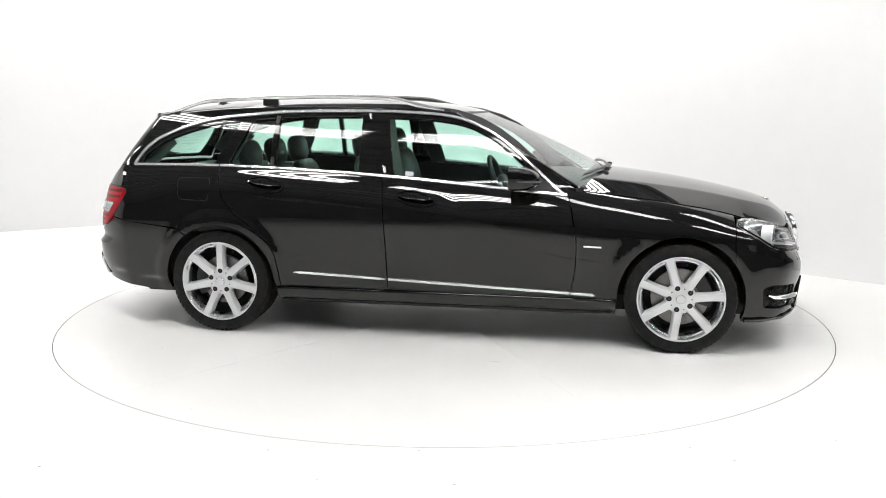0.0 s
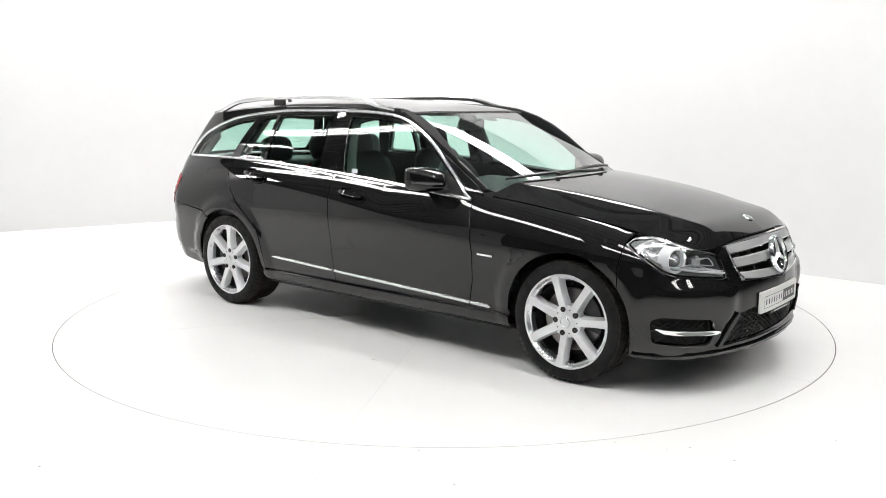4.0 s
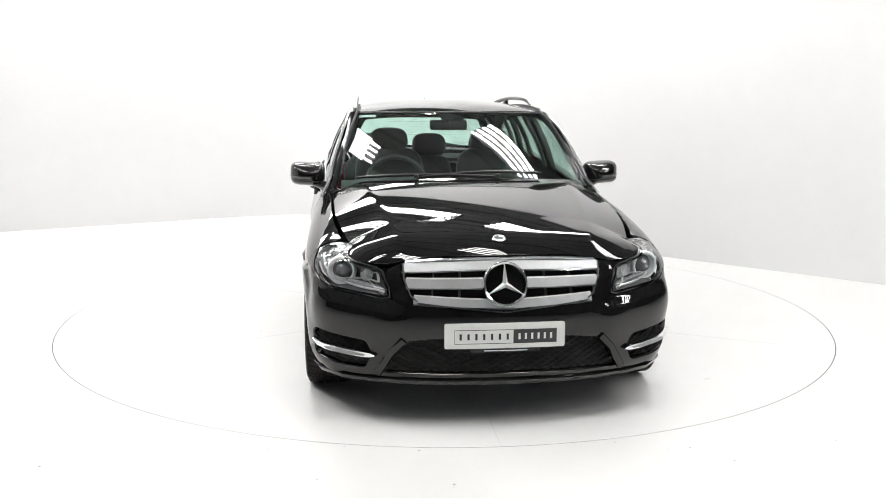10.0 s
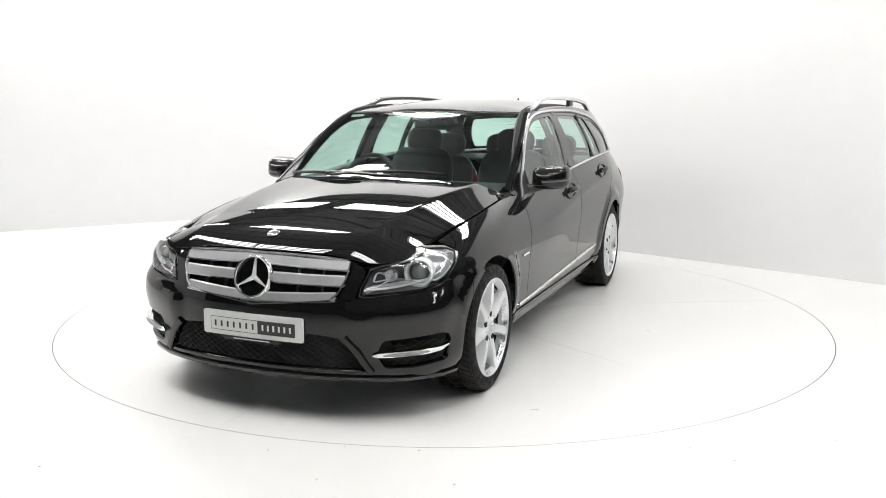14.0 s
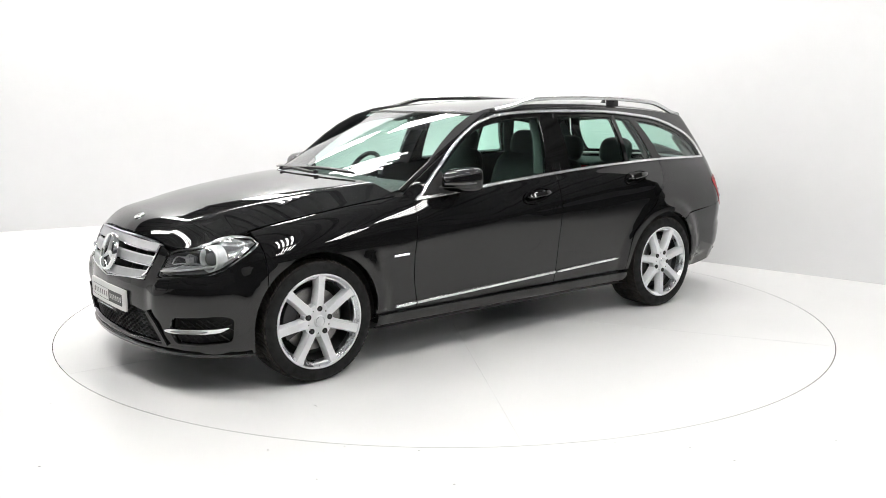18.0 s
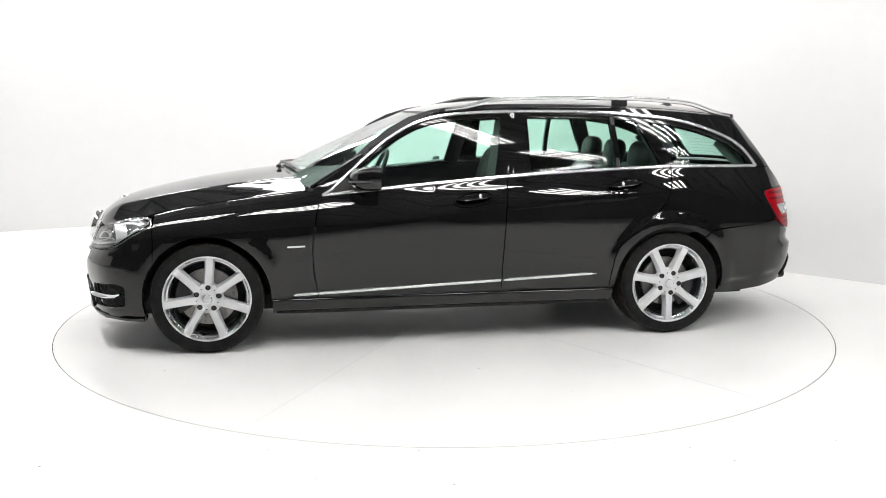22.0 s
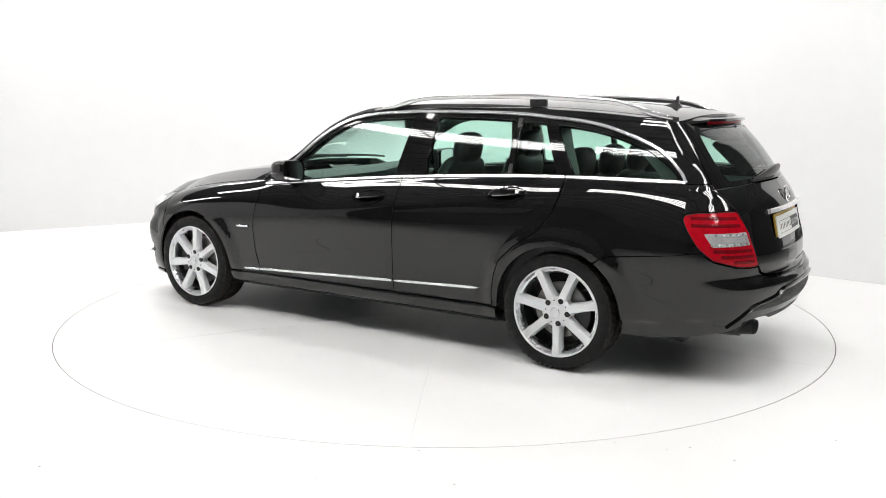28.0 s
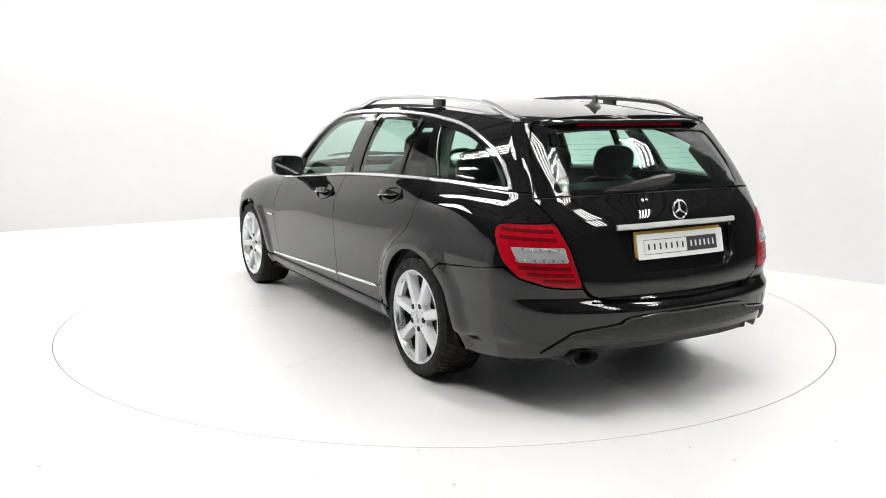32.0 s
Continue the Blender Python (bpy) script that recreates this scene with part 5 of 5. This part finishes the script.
    # towing eye cover
    moulding("tow_cover", MATT, bump, rear, fillet([(-0.62, 0.47), (-0.54, 0.47), (-0.54, 0.415), (-0.62, 0.415)], 0.006, 2), 0.001, 0.0008, 1, o, closed=True)
    # exhaust; the pipe's dark colour holds the shade under the bumper
    m = Matrix.Translation((-2.262, 0.515, 0.286)) @ pose(0, 0, 0, 0, 5, 0) @ Matrix.Diagonal((1, 1.5, 0.72, 1))
    ex = part("exhaust_pipe", lathe(bmesh.new(), [(0.040, 0.25), (0.042, -0.05), (0.046, -0.062), (0.050, -0.055), (0.050, 0.25)], 28, "x", m), UNDER, car, "oval exhaust tailpipe, coloured dark for the shade under the bumper")
    part("pipe_inside", lathe(bmesh.new(), [(0.0001, 0.08), (0.041, 0.08)], 20, "x", m), UNDER, ex)


def tail_light(car, k):
    out = (-1, 0.6 * k, 0)
    ol = [(0.698, 0.880), (0.613, 0.776), (0.559, 0.612), (0.62, 0.611), (0.713, 0.620), (0.84, 0.652), (0.915, 0.715), (0.97, 0.785), (1.012, 0.84), (1.01, 0.864), (0.95, 0.874)]
    ol = [(s * k, z) for s, z in fillet(ol, 0.014, 2)]
    lamp = panel("tail_light", RED, car, rear, ol, out=out, depth=0.03, lift=0.004, step=0.03, label="red rear light with clear centre band")
    band = [(s * k, z) for s, z in ((0.636, 0.782), (0.612, 0.718), (0.84, 0.716), (0.89, 0.780))]
    b = panel("clear_band", CRYSTAL, lamp, rear, fillet(band, 0.008, 2), out=out, depth=0.004, lift=0.0065, step=0.03, label="clear band of small lamp cells")
    mid = [(s * k, z) for s, z in ((0.655, 0.762), (0.645, 0.737), (0.77, 0.736), (0.79, 0.760))]
    panel("reverse_lamp", LAMPMID, lamp, rear, mid, out=out, depth=0, lift=0.0085, step=0.03, label="white reversing lamp")
    for i in range(11):
        for j, z in enumerate((0.772, 0.726)):
            s = 0.637 + 0.0205 * i
            P, N = path_on(rear, [(s * k, z), ((s + 0.011) * k, z)], 1, out, 0.0075)
            part("lamp_cell", sweep(bmesh.new(), P, N, 0.0055, 0.003), LAMPSILVER if (i + j) % 2 else CRYSTAL, lamp)
    for z0, s0, s1 in ((0.850, 0.70, 0.97), (0.815, 0.675, 0.965), (0.692, 0.605, 0.84), (0.664, 0.595, 0.80), (0.637, 0.59, 0.73)):
        pts = [((s0 + (s1 - s0) * i / 8) * k, z0 + 0.004 * (i / 8)) for i in range(9)]
        moulding("light_bar", DARKRED, lamp, rear, pts, 0.0085, 0.0008, 1, out, lift=0.004)
    moulding("lamp_joint", MATT, lamp, rear, ol, 0.003, 0.002, 1, out, closed=True)


def door_mirror(car, k):
    hold = new("door_mirror")
    hold.parent = car
    e, hw, hu, hd = 0.46, 0.104, 0.072, 0.066
    n, m0 = 26, 28

    def shell_at(t, a):
        f = math.sqrt(max(0.0, 1 - 0.985 * t ** 3.4)) * (0.94 + 0.06 * smooth(t, 0, 0.12))
        c, s = math.cos(a), math.sin(a)
        cy = math.copysign(abs(c) ** e, c) * hw * f
        cz = math.copysign(abs(s) ** e, s) * (hu if s > 0 else hd) * f
        return Vector((0.405 + 0.170 * t - 0.22 * cy * t, k * (0.899 + cy), 0.983 + cz + 0.05 * cy - 0.006 * t))

    def loft(name, rings, material, parent, label="", cap=True):
        bm = bmesh.new()
        vs = [[bm.verts.new(p) for p in r] for r in rings]
        for p0, p1 in zip(vs, vs[1:]):
            for j in range(len(p0)):
                bm.faces.new((p0[j], p1[j], p1[(j + 1) % len(p0)], p0[(j + 1) % len(p0)]))
        if cap:
            bm.faces.new(vs[-1])
        bmesh.ops.recalc_face_normals(bm, faces=bm.faces)
        return part(name, bm, material, parent, label, sharp=60)

    loft("mirror_shell", [[shell_at((i / n) ** 0.7, 2 * math.pi * j / m0) for j in range(m0)] for i in range(n + 1)], PAINT, hold, "boxy gloss black mirror housing")
    bm = bmesh.new()
    vs = []
    for j in range(m0):
        q = shell_at(0.0, 2 * math.pi * j / m0)
        vs.append(bm.verts.new((0.412, k * 0.899 + (q.y - k * 0.899) * 0.95, 0.983 + (q.z - 0.983) * 0.92)))
    bm.faces.new(vs)
    bmesh.ops.recalc_face_normals(bm, faces=bm.faces)
    part("mirror_glass", bm, MIRROR, hold, "silvered mirror glass")
    # indicator strip and joint round the front of the housing
    for nm, dz, u0, half, material, label in (("indicator_strip", -0.010, -0.2, 0.0055, LAMPDARK, "narrow smoked indicator strip"), ("shell_joint", -0.030, -0.85, 0.003, MATT, "")):
        pts = []
        for i in range(15):
            cy = hw * (u0 + (0.985 - u0) * i / 14)
            f = ((abs(cy) / hw) ** (2 / e) + (abs(dz) / hd) ** (2 / e)) ** (e / 2)
            t = max(0.0, (1 - min(1.0, f) ** 2) / 0.985) ** (1 / 3.4)
            pts.append(Vector((0.405 + 0.170 * t - 0.22 * cy * t, k * (0.899 + cy), 0.983 + dz + 0.05 * cy - 0.006 * t)))
        part(nm, sweep(bmesh.new(), pts, [Vector((1, 0.5 * k * max(0, i / 14 - 0.3), 0)) for i in range(15)], half, 0.002), material, hold, label)
    bm = bmesh.new()
    tube(bm, [Vector((0.535, k * 0.755, 0.915)), Vector((0.525, k * 0.80, 0.922)), Vector((0.50, k * 0.85, 0.935)), Vector((0.485, k * 0.87, 0.95))], lambda t: 0.030 - 0.006 * t, 12)
    part("mirror_arm", bm, SATIN, hold)


def wheel(car, ax, k, wide):
    """One wheel: tyre with tread, seven-spoke alloy rim, brake disc, caliper and bolts. Outer side towards +y before mirroring."""
    w = new("wheel")
    w.parent = car
    phase = {(1, 1): -5.2, (1, -1): -24.2, (-1, 1): 17.9, (-1, -1): 0.0}[(k, 1 if ax > 0 else -1)]
    w.matrix_local = pose(ax, HUB_Y * k, HUB_Z) @ (Matrix() if k > 0 else pose(0, 0, 0, 0, 0, 180)) @ pose(0, 0, 0, 0, phase, 0)
    R, rr = 0.316, 0.238
    h = wide
    prof = [(rr, -0.006), (rr + 0.006, 0.004), (rr + 0.022, 0.010), (rr + 0.045, 0.009), (R - 0.014, 0.000), (R - 0.009, -0.012), (R - 0.007, -0.026), (R - 0.007, -h + 0.03), (R - 0.010, -h + 0.012), (R - 0.03, -h), (rr, -h + 0.006)]
    ty = part("tyre", lathe(bmesh.new(), prof, 72, "y"), RUBBER, w, "black low-profile tyre")
    bm = bmesh.new()
    for i in range(64):
        a = 2 * math.pi * i / 64
        for y0, y1, tw in ((-0.004, -0.065, 0.05), (-0.082, -h * 0.62, -0.02), (-h * 0.66, -h + 0.014, -0.05)):
            q = []
            for t in (0, 1):
                for da in (-0.036, 0.036):
                    aa = a + da + tw * t * 2
                    y = y0 + (y1 - y0) * t
                    rad = R if -h + 0.03 < y < -0.026 else R - 0.005
                    q.append(bm.verts.new((rad * math.cos(aa), y, rad * math.sin(aa))))
            bm.faces.new((q[0], q[1], q[3], q[2]))
            low = [bm.verts.new(v.co * 1.0 - Vector((v.co.x, 0, v.co.z)).normalized() * 0.010) for v in q]
            for a0, b0 in ((0, 1), (1, 3), (3, 2), (2, 0)):
                bm.faces.new((q[a0], q[b0], low[b0], low[a0]))
    bmesh.ops.recalc_face_normals(bm, faces=bm.faces)
    tagged(part("tread", bm, TREAD, ty, sharp=20), kind="stuff")
    rim = part("rim", lathe(bmesh.new(), [(0.205, -0.16), (0.222, -0.040), (0.244, -0.006), (0.2455, 0.003), (0.2425, 0.007), (0.2365, 0.006), (0.2345, 0.001)], 72, "y"), ALLOY, w, "silver alloy rim")
    part("rim_well", lathe(bmesh.new(), [(0.2345, 0.001), (0.2255, -0.016), (0.2175, -0.020), (0.2115, -0.060), (0.2025, -0.16)], 72, "y"), ALU, rim, "machined inner slope of the rim")
    # spokes: broad at the rim, flat-faced with chamfered flanks
    for i in range(7):
        a = 2 * math.pi * i / 7 + math.pi / 2
        bm = bmesh.new()
        d, t = Vector((math.cos(a), 0, math.sin(a))), Vector((-math.sin(a), 0, math.cos(a)))
        rows = []
        for r, half, y in ((0.050, 0.024, -0.012), (0.085, 0.0225, -0.007), (0.13, 0.0205, -0.004), (0.18, 0.0205, -0.004), (0.215, 0.0225, -0.004), (0.2365, 0.026, 0.001)):
            c = d * r
            rows.append([bm.verts.new(c + t * u * half + Vector((0, y + v, 0))) for u, v in ((-1.35, -0.045), (-1.0, -0.006), (-0.84, 0.0), (0.84, 0.0), (1.0, -0.006), (1.35, -0.045))])
        for p0, p1 in zip(rows, rows[1:]):
            for j in range(5):
                bm.faces.new((p0[j], p0[j + 1], p1[j + 1], p1[j]))
        bmesh.ops.recalc_face_normals(bm, faces=bm.faces)
        if sum((f.normal.y for f in bm.faces)) < 0:
            bmesh.ops.reverse_faces(bm, faces=bm.faces)
        part("spoke", bm, ALLOY, rim, "flat silver spoke", sharp=20)
    part("hub", lathe(bmesh.new(), [(0.0001, -0.004), (0.030, -0.005), (0.034, -0.008), (0.068, -0.011), (0.084, -0.016), (0.090, -0.05)], 40, "y"), ALLOY, rim)
    part("hub_cap", lathe(bmesh.new(), [(0.0001, 0.006), (0.020, 0.005), (0.029, 0.001), (0.0315, -0.006)], 32, "y"), ALLOY, rim, "round silver hub cap")
    part("cap_ring", lathe(bmesh.new(), [(0.0225, 0.0045), (0.0245, 0.0062), (0.0265, 0.0035)], 32, "y"), ALU, rim)
    for i in range(5):
        a = 2 * math.pi * i / 5 + math.pi / 2
        m = Matrix.Translation((0.064 * math.cos(a), -0.0105, 0.064 * math.sin(a)))
        part("bolt_hole", lathe(bmesh.new(), [(0.0001, 0.0015), (0.0145, 0.0025), (0.0165, -0.004)], 18, "y", m), UNDER, rim)
        part("bolt", lathe(bmesh.new(), [(0.0001, 0.0035), (0.0045, 0.0035), (0.006, 0.0)], 12, "y", m), CALIPER, rim)
        a += math.pi / 5
        m = Matrix.Translation((0.062 * math.cos(a), -0.0105, 0.062 * math.sin(a)))
        part("dimple", lathe(bmesh.new(), [(0.0001, 0.0015), (0.0035, 0.0018), (0.0045, -0.003)], 10, "y", m), CALIPER, rim)
    a = math.pi / 2 + math.pi / 7
    part("valve", tube(bmesh.new(), [Vector((0.214 * math.cos(a), -0.03, 0.214 * math.sin(a))), Vector((0.196 * math.cos(a), -0.012, 0.196 * math.sin(a)))], 0.0048, 8), MATT, rim, "black rubber valve")
    part("barrel", lathe(bmesh.new(), [(0.206, -0.04), (0.199, -h + 0.01), (0.215, -h)], 48, "y"), CALIPER, w)
    disc_r = 0.150 if ax < 0 else 0.162
    part("brake_disc", lathe(bmesh.new(), [(0.07, -0.075), (disc_r, -0.075), (disc_r, -0.10), (0.07, -0.10), (0.07, -0.075)], 48, "y"), IRON, w, "worn steel brake disc")
    part("disc_bell", lathe(bmesh.new(), [(0.0001, -0.052), (0.074, -0.052), (0.080, -0.075)], 32, "y"), CALIPER, w)
    bm = bmesh.new()
    rows = []
    for i in range(9):
        a = radians(-35 + 70 * i / 8) + (0 if (ax > 0) == (k > 0) else math.pi)
        rows.append([bm.verts.new((r * math.cos(a), y, r * math.sin(a))) for r, y in ((0.105, -0.055), (0.178, -0.055), (0.182, -0.115), (0.105, -0.115))])
    for p0, p1 in zip(rows, rows[1:]):
        for j in range(4):
            bm.faces.new((p0[j], p0[(j + 1) % 4], p1[(j + 1) % 4], p1[j]))
    bm.faces.new(rows[0])
    bm.faces.new(rows[-1][::-1])
    bmesh.ops.recalc_face_normals(bm, faces=bm.faces)
    part("brake_caliper", bm, CALIPER, w, "grey brake caliper")
    part("backing_plate", lathe(bmesh.new(), [(0.0001, -0.125), (0.20, -0.125)], 32, "y"), UNDER, w)


def underside(car):
    # wheel housings and floor pan
    pan = part("floor_pan", box(bmesh.new(), 3.9, 1.25, 0.10, pose(-0.05, 0, 0.235), 0.02), UNDER, car, "dark flat underbody")
    part("floor_side", box(bmesh.new(), 2.0, 1.62, 0.08, pose(0, 0, 0.24), 0.01), UNDER, pan)
    for ax in (AXLE, -AXLE):
        for k in (1, -1):
            bm = bmesh.new()
            rows = []
            for i in range(25):
                a = radians(-6 + 192 * i / 24)
                r = ARCH + 0.004
                rows.append([bm.verts.new((ax + r * math.cos(a), k * y, HUB_Z + r * math.sin(a))) for y in (0.87 - (0.04 if ax > 0 else 0.02), 0.56)])
            for p0, p1 in zip(rows, rows[1:]):
                bm.faces.new((p0[0], p0[1], p1[1], p1[0]))
            bm.faces.new([r[1] for r in rows])
            part("wheel_liner", bm, UNDER, pan)
        bm = tube(bmesh.new(), [Vector((ax, -0.7, 0.30)), Vector((ax, 0.7, 0.30))], 0.04, 10)
        part("axle_beam", bm, UNDER, pan)
    part("bay_wall", box(bmesh.new(), 0.04, 1.2, 0.55, pose(0.92, 0, 0.60), 0.005), UNDER, pan)
    part("nose_support", box(bmesh.new(), 0.06, 1.1, 0.42, pose(1.90, 0, 0.46), 0.01), UNDER, pan)
    part("tail_support", box(bmesh.new(), 0.06, 1.2, 0.34, pose(-2.20, 0, 0.44), 0.01), UNDER, pan)
    tube_ob = tube(bmesh.new(), [Vector((-2.25, 0.52, 0.27)), Vector((-1.9, 0.52, 0.25)), Vector((-1.0, 0.1, 0.22)), Vector((0.6, 0.05, 0.22))], 0.035, 12)
    part("exhaust_line", tube_ob, STEEL, pan)


def pad(sx, sy, sz, m, p=2.8, q=3.2):
    """A stuffed cushion: rounded all over, with full faces."""
    bm = bmesh.new()
    nu, nv = 20, 12
    pw = lambda c, e: math.copysign(abs(c) ** (2 / e), c)
    rows = []
    for j in range(1, nv):
        b = math.pi * (j / nv - 0.5)
        rows.append([bm.verts.new(m @ Vector((pw(math.sin(b), p) * sx / 2, pw(math.cos(b), p) * pw(math.cos(2 * math.pi * i / nu), q) * sy / 2, pw(math.cos(b), p) * pw(math.sin(2 * math.pi * i / nu), q) * sz / 2))) for i in range(nu)])
    for r0, r1 in zip(rows, rows[1:]):
        for i in range(nu):
            bm.faces.new((r0[i], r1[i], r1[(i + 1) % nu], r0[(i + 1) % nu]))
    bm.faces.new(rows[0])
    bm.faces.new(rows[-1][::-1])
    bmesh.ops.recalc_face_normals(bm, faces=bm.faces)
    return bm


def seat(car, x, y, back_w=0.50, back_h=0.60, rest=1.135):
    s = new("seat")
    s.parent = car
    s.matrix_local = pose(x, y, 0)
    part("seat_cushion", box(bmesh.new(), 0.52, back_w, 0.20, pose(0.10, 0, 0.45), 0.06, 4), LEATHER, s)
    part("backrest", pad(0.16, back_w, back_h + 0.04, pose(-0.24, 0, 0.48 + back_h / 2, 0, -14, 0), 2.6, 4.2), LEATHER, s, "padded black leather backrest")
    for q in (-0.06, 0.06):
        part("rest_post", tube(bmesh.new(), [Vector((-0.31, q, rest - 0.13)), Vector((-0.335, q, rest - 0.05))], 0.007, 8), CHROME, s)
    part("head_restraint", pad(0.11, 0.275, 0.195, pose(-0.335, 0, rest, 0, -10, 0), 2.6, 2.9), LEATHER, s, "black leather head restraint")
    return s


def cabin(car):
    def inner(x, z):
        p0 = side(x, z)
        p0.y -= 0.075
        return p0
    for k in (1, -1):
        card = [(x, BELT(x) - 0.01) for x in (0.70, 0.3, -0.1, -0.5, -0.9, -1.3)] + [(-1.3, 0.5), (-1.0, 0.3), (0.7, 0.3)]
        panel("door_lining", CABIN, car, inner, card, flip=k, out=(0, -1, 0), depth=0.0, step=0.08)
        card = [(x, BELT(x) - 0.01) for x in (-1.3, -1.6, -2.0)] + [(-2.05, 0.62), (-1.3, 0.62)]
        panel("boot_lining", CABIN, car, inner, card, flip=k, out=(0, -1, 0), depth=0.0, step=0.08)
        for x0, x1, wd in ((-0.30, -0.40, 0.055), (-1.385, -1.245, 0.05), (-2.0, -1.80, 0.09)):
            P, N = path_on(inner, [(x0 + (x1 - x0) * t, BELT(x0) + (DLO(x1) - BELT(x0)) * t) for t in (0, 0.5, 1)], k, (0, -1, 0))
            part("pillar_lining", sweep(bmesh.new(), P, N, wd, 0.01), LINER, car)
        top = rounded(DLO_TOP, 0.1, closed=False)
        P, N = path_on(inner, [(x, z - 0.012) for x, z in top[1:]], k, (0, -1, 0), -0.03)
        part("frame_lining", sweep(bmesh.new(), P, N, 0.045, 0.01), CABIN, car)
    def liner(x, y):
        p0 = roof(x, y)
        p0.z -= 0.045
        return p0
    panel("headlining", LINER, car, liner, [(0.02, -0.52), (0.02, 0.52), (-1.95, 0.50), (-1.95, -0.50)], out=(0, 0, -1), depth=0, step=0.1)
    # dashboard
    bm = bmesh.new()
    rows = []
    for i in range(17):
        y = -0.70 + 1.40 * i / 16
        hump = 0.035 * math.exp(-((y + 0.36) / 0.2) ** 2)
        rows.append([bm.verts.new(q) for q in ((0.90, y, 0.90), (0.72, y, 0.945), (0.50, y, 0.945 + hump), (0.42, y, 0.925 + hump), (0.40, y, 0.80), (0.46, y, 0.55), (0.90, y, 0.45))])
    for p0, p1 in zip(rows, rows[1:]):
        for j in range(6):
            bm.faces.new((p0[j], p0[j + 1], p1[j + 1], p1[j]))
    bmesh.ops.recalc_face_normals(bm, faces=bm.faces)
    part("dashboard", bm, CABIN, car, "charcoal padded dashboard")
    part("centre_console", box(bmesh.new(), 0.9, 0.24, 0.30, pose(0.05, 0, 0.50), 0.03), CABIN, car)
    # steering wheel on the right-hand side
    sw = new("steering_wheel")
    sw.parent = car
    sw.matrix_local = pose(0.30, -0.36, 0.90, 0, -24, 0)
    part("wheel_rim", tube(bmesh.new(), [Vector((0, 0.185 * math.cos(2 * math.pi * i / 32), 0.185 * math.sin(2 * math.pi * i / 32))) for i in range(32)], 0.016, 10, closed=True), LEATHER, sw, "leather steering wheel rim")
    part("wheel_boss", box(bmesh.new(), 0.05, 0.17, 0.14, pose(0.02, 0, -0.01), 0.03, 3), CABIN, sw)
    for a in (0, 180, 270):
        part("wheel_spoke", box(bmesh.new(), 0.02, 0.10, 0.04, pose(0.01, 0.12 * math.cos(radians(a)), 0.12 * math.sin(radians(a)), a, 0, 0), 0.008), ALU, sw)
    for y in (0.36, -0.36):
        seat(car, -0.20 if y > 0 else -0.26, y)
    for y in (0.46, -0.46, 0.0):
        seat(car, -0.99, y, 0.46 if y else 0.36, 0.50, 1.07)
    part("boot_floor", box(bmesh.new(), 1.0, 1.3, 0.05, pose(-1.75, 0, 0.60), 0.01), CABIN, car)
    part("load_cover", box(bmesh.new(), 0.75, 1.22, 0.012, pose(-1.72, 0, 0.955), 0.004), CABIN, car, "dark pull-out load cover")
    # interior mirror
    bm = box(bmesh.new(), 0.03, 0.24, 0.065, pose(0.10, -0.01, 1.265, 0, 10, -6), 0.02, 3)
    im = part("interior_mirror", bm, CABIN, car, "dark interior mirror")
    part("mirror_stem", tube(bmesh.new(), [Vector((0.13, 0, 1.28)), Vector((0.20, 0, 1.315))], 0.010, 8), CABIN, im)


def build_car():
    car = tagged(new("estate_car"), "glossy black estate car with silver seven-spoke wheels, parked on the turntable", "car")
    for k in (1, -1):
        body_sides(car, k)
        headlight(car, k)
        tail_light(car, k)
        door_mirror(car, k)
        wheel(car, AXLE, k, 0.225)
        wheel(car, -AXLE, k, 0.245)
    nose(car)
    top_side(car)
    tail(car)
    underside(car)
    cabin(car)
    return car


# ---- build ----
studio()
for i, m in enumerate(RACKS):
    tube_bank(m, 4, 1.8, 0.122, i == 16)
table = turntable()
table_seams(table)
floor_specks()
car = build_car()

TURN = (-11.7604, -7.19893, 0.119474)  # degrees at 0 s, degrees a second, slow drift
PIVOT = Vector((-0.1264, -0.0091, 0))  # where the turntable's axis meets the car's floor


def heading(t):
    return TURN[0] + TURN[1] * t + math.degrees(TURN[2] * (t - 16) ** 2 * 0.001)


def motions():
    rows_car, rows_table = [], []
    for i in range(33):
        a = heading(float(i))
        turn = pose(0, 0, 0, 0, 0, a)
        p0 = turn @ (-PIVOT)
        rows_car.append((float(i), pose(p0.x, p0.y, 0, 0, 0, a)))
        rows_table.append((float(i), turn))
    walk(car, rows_car)
    walk(table, rows_table)


motions()
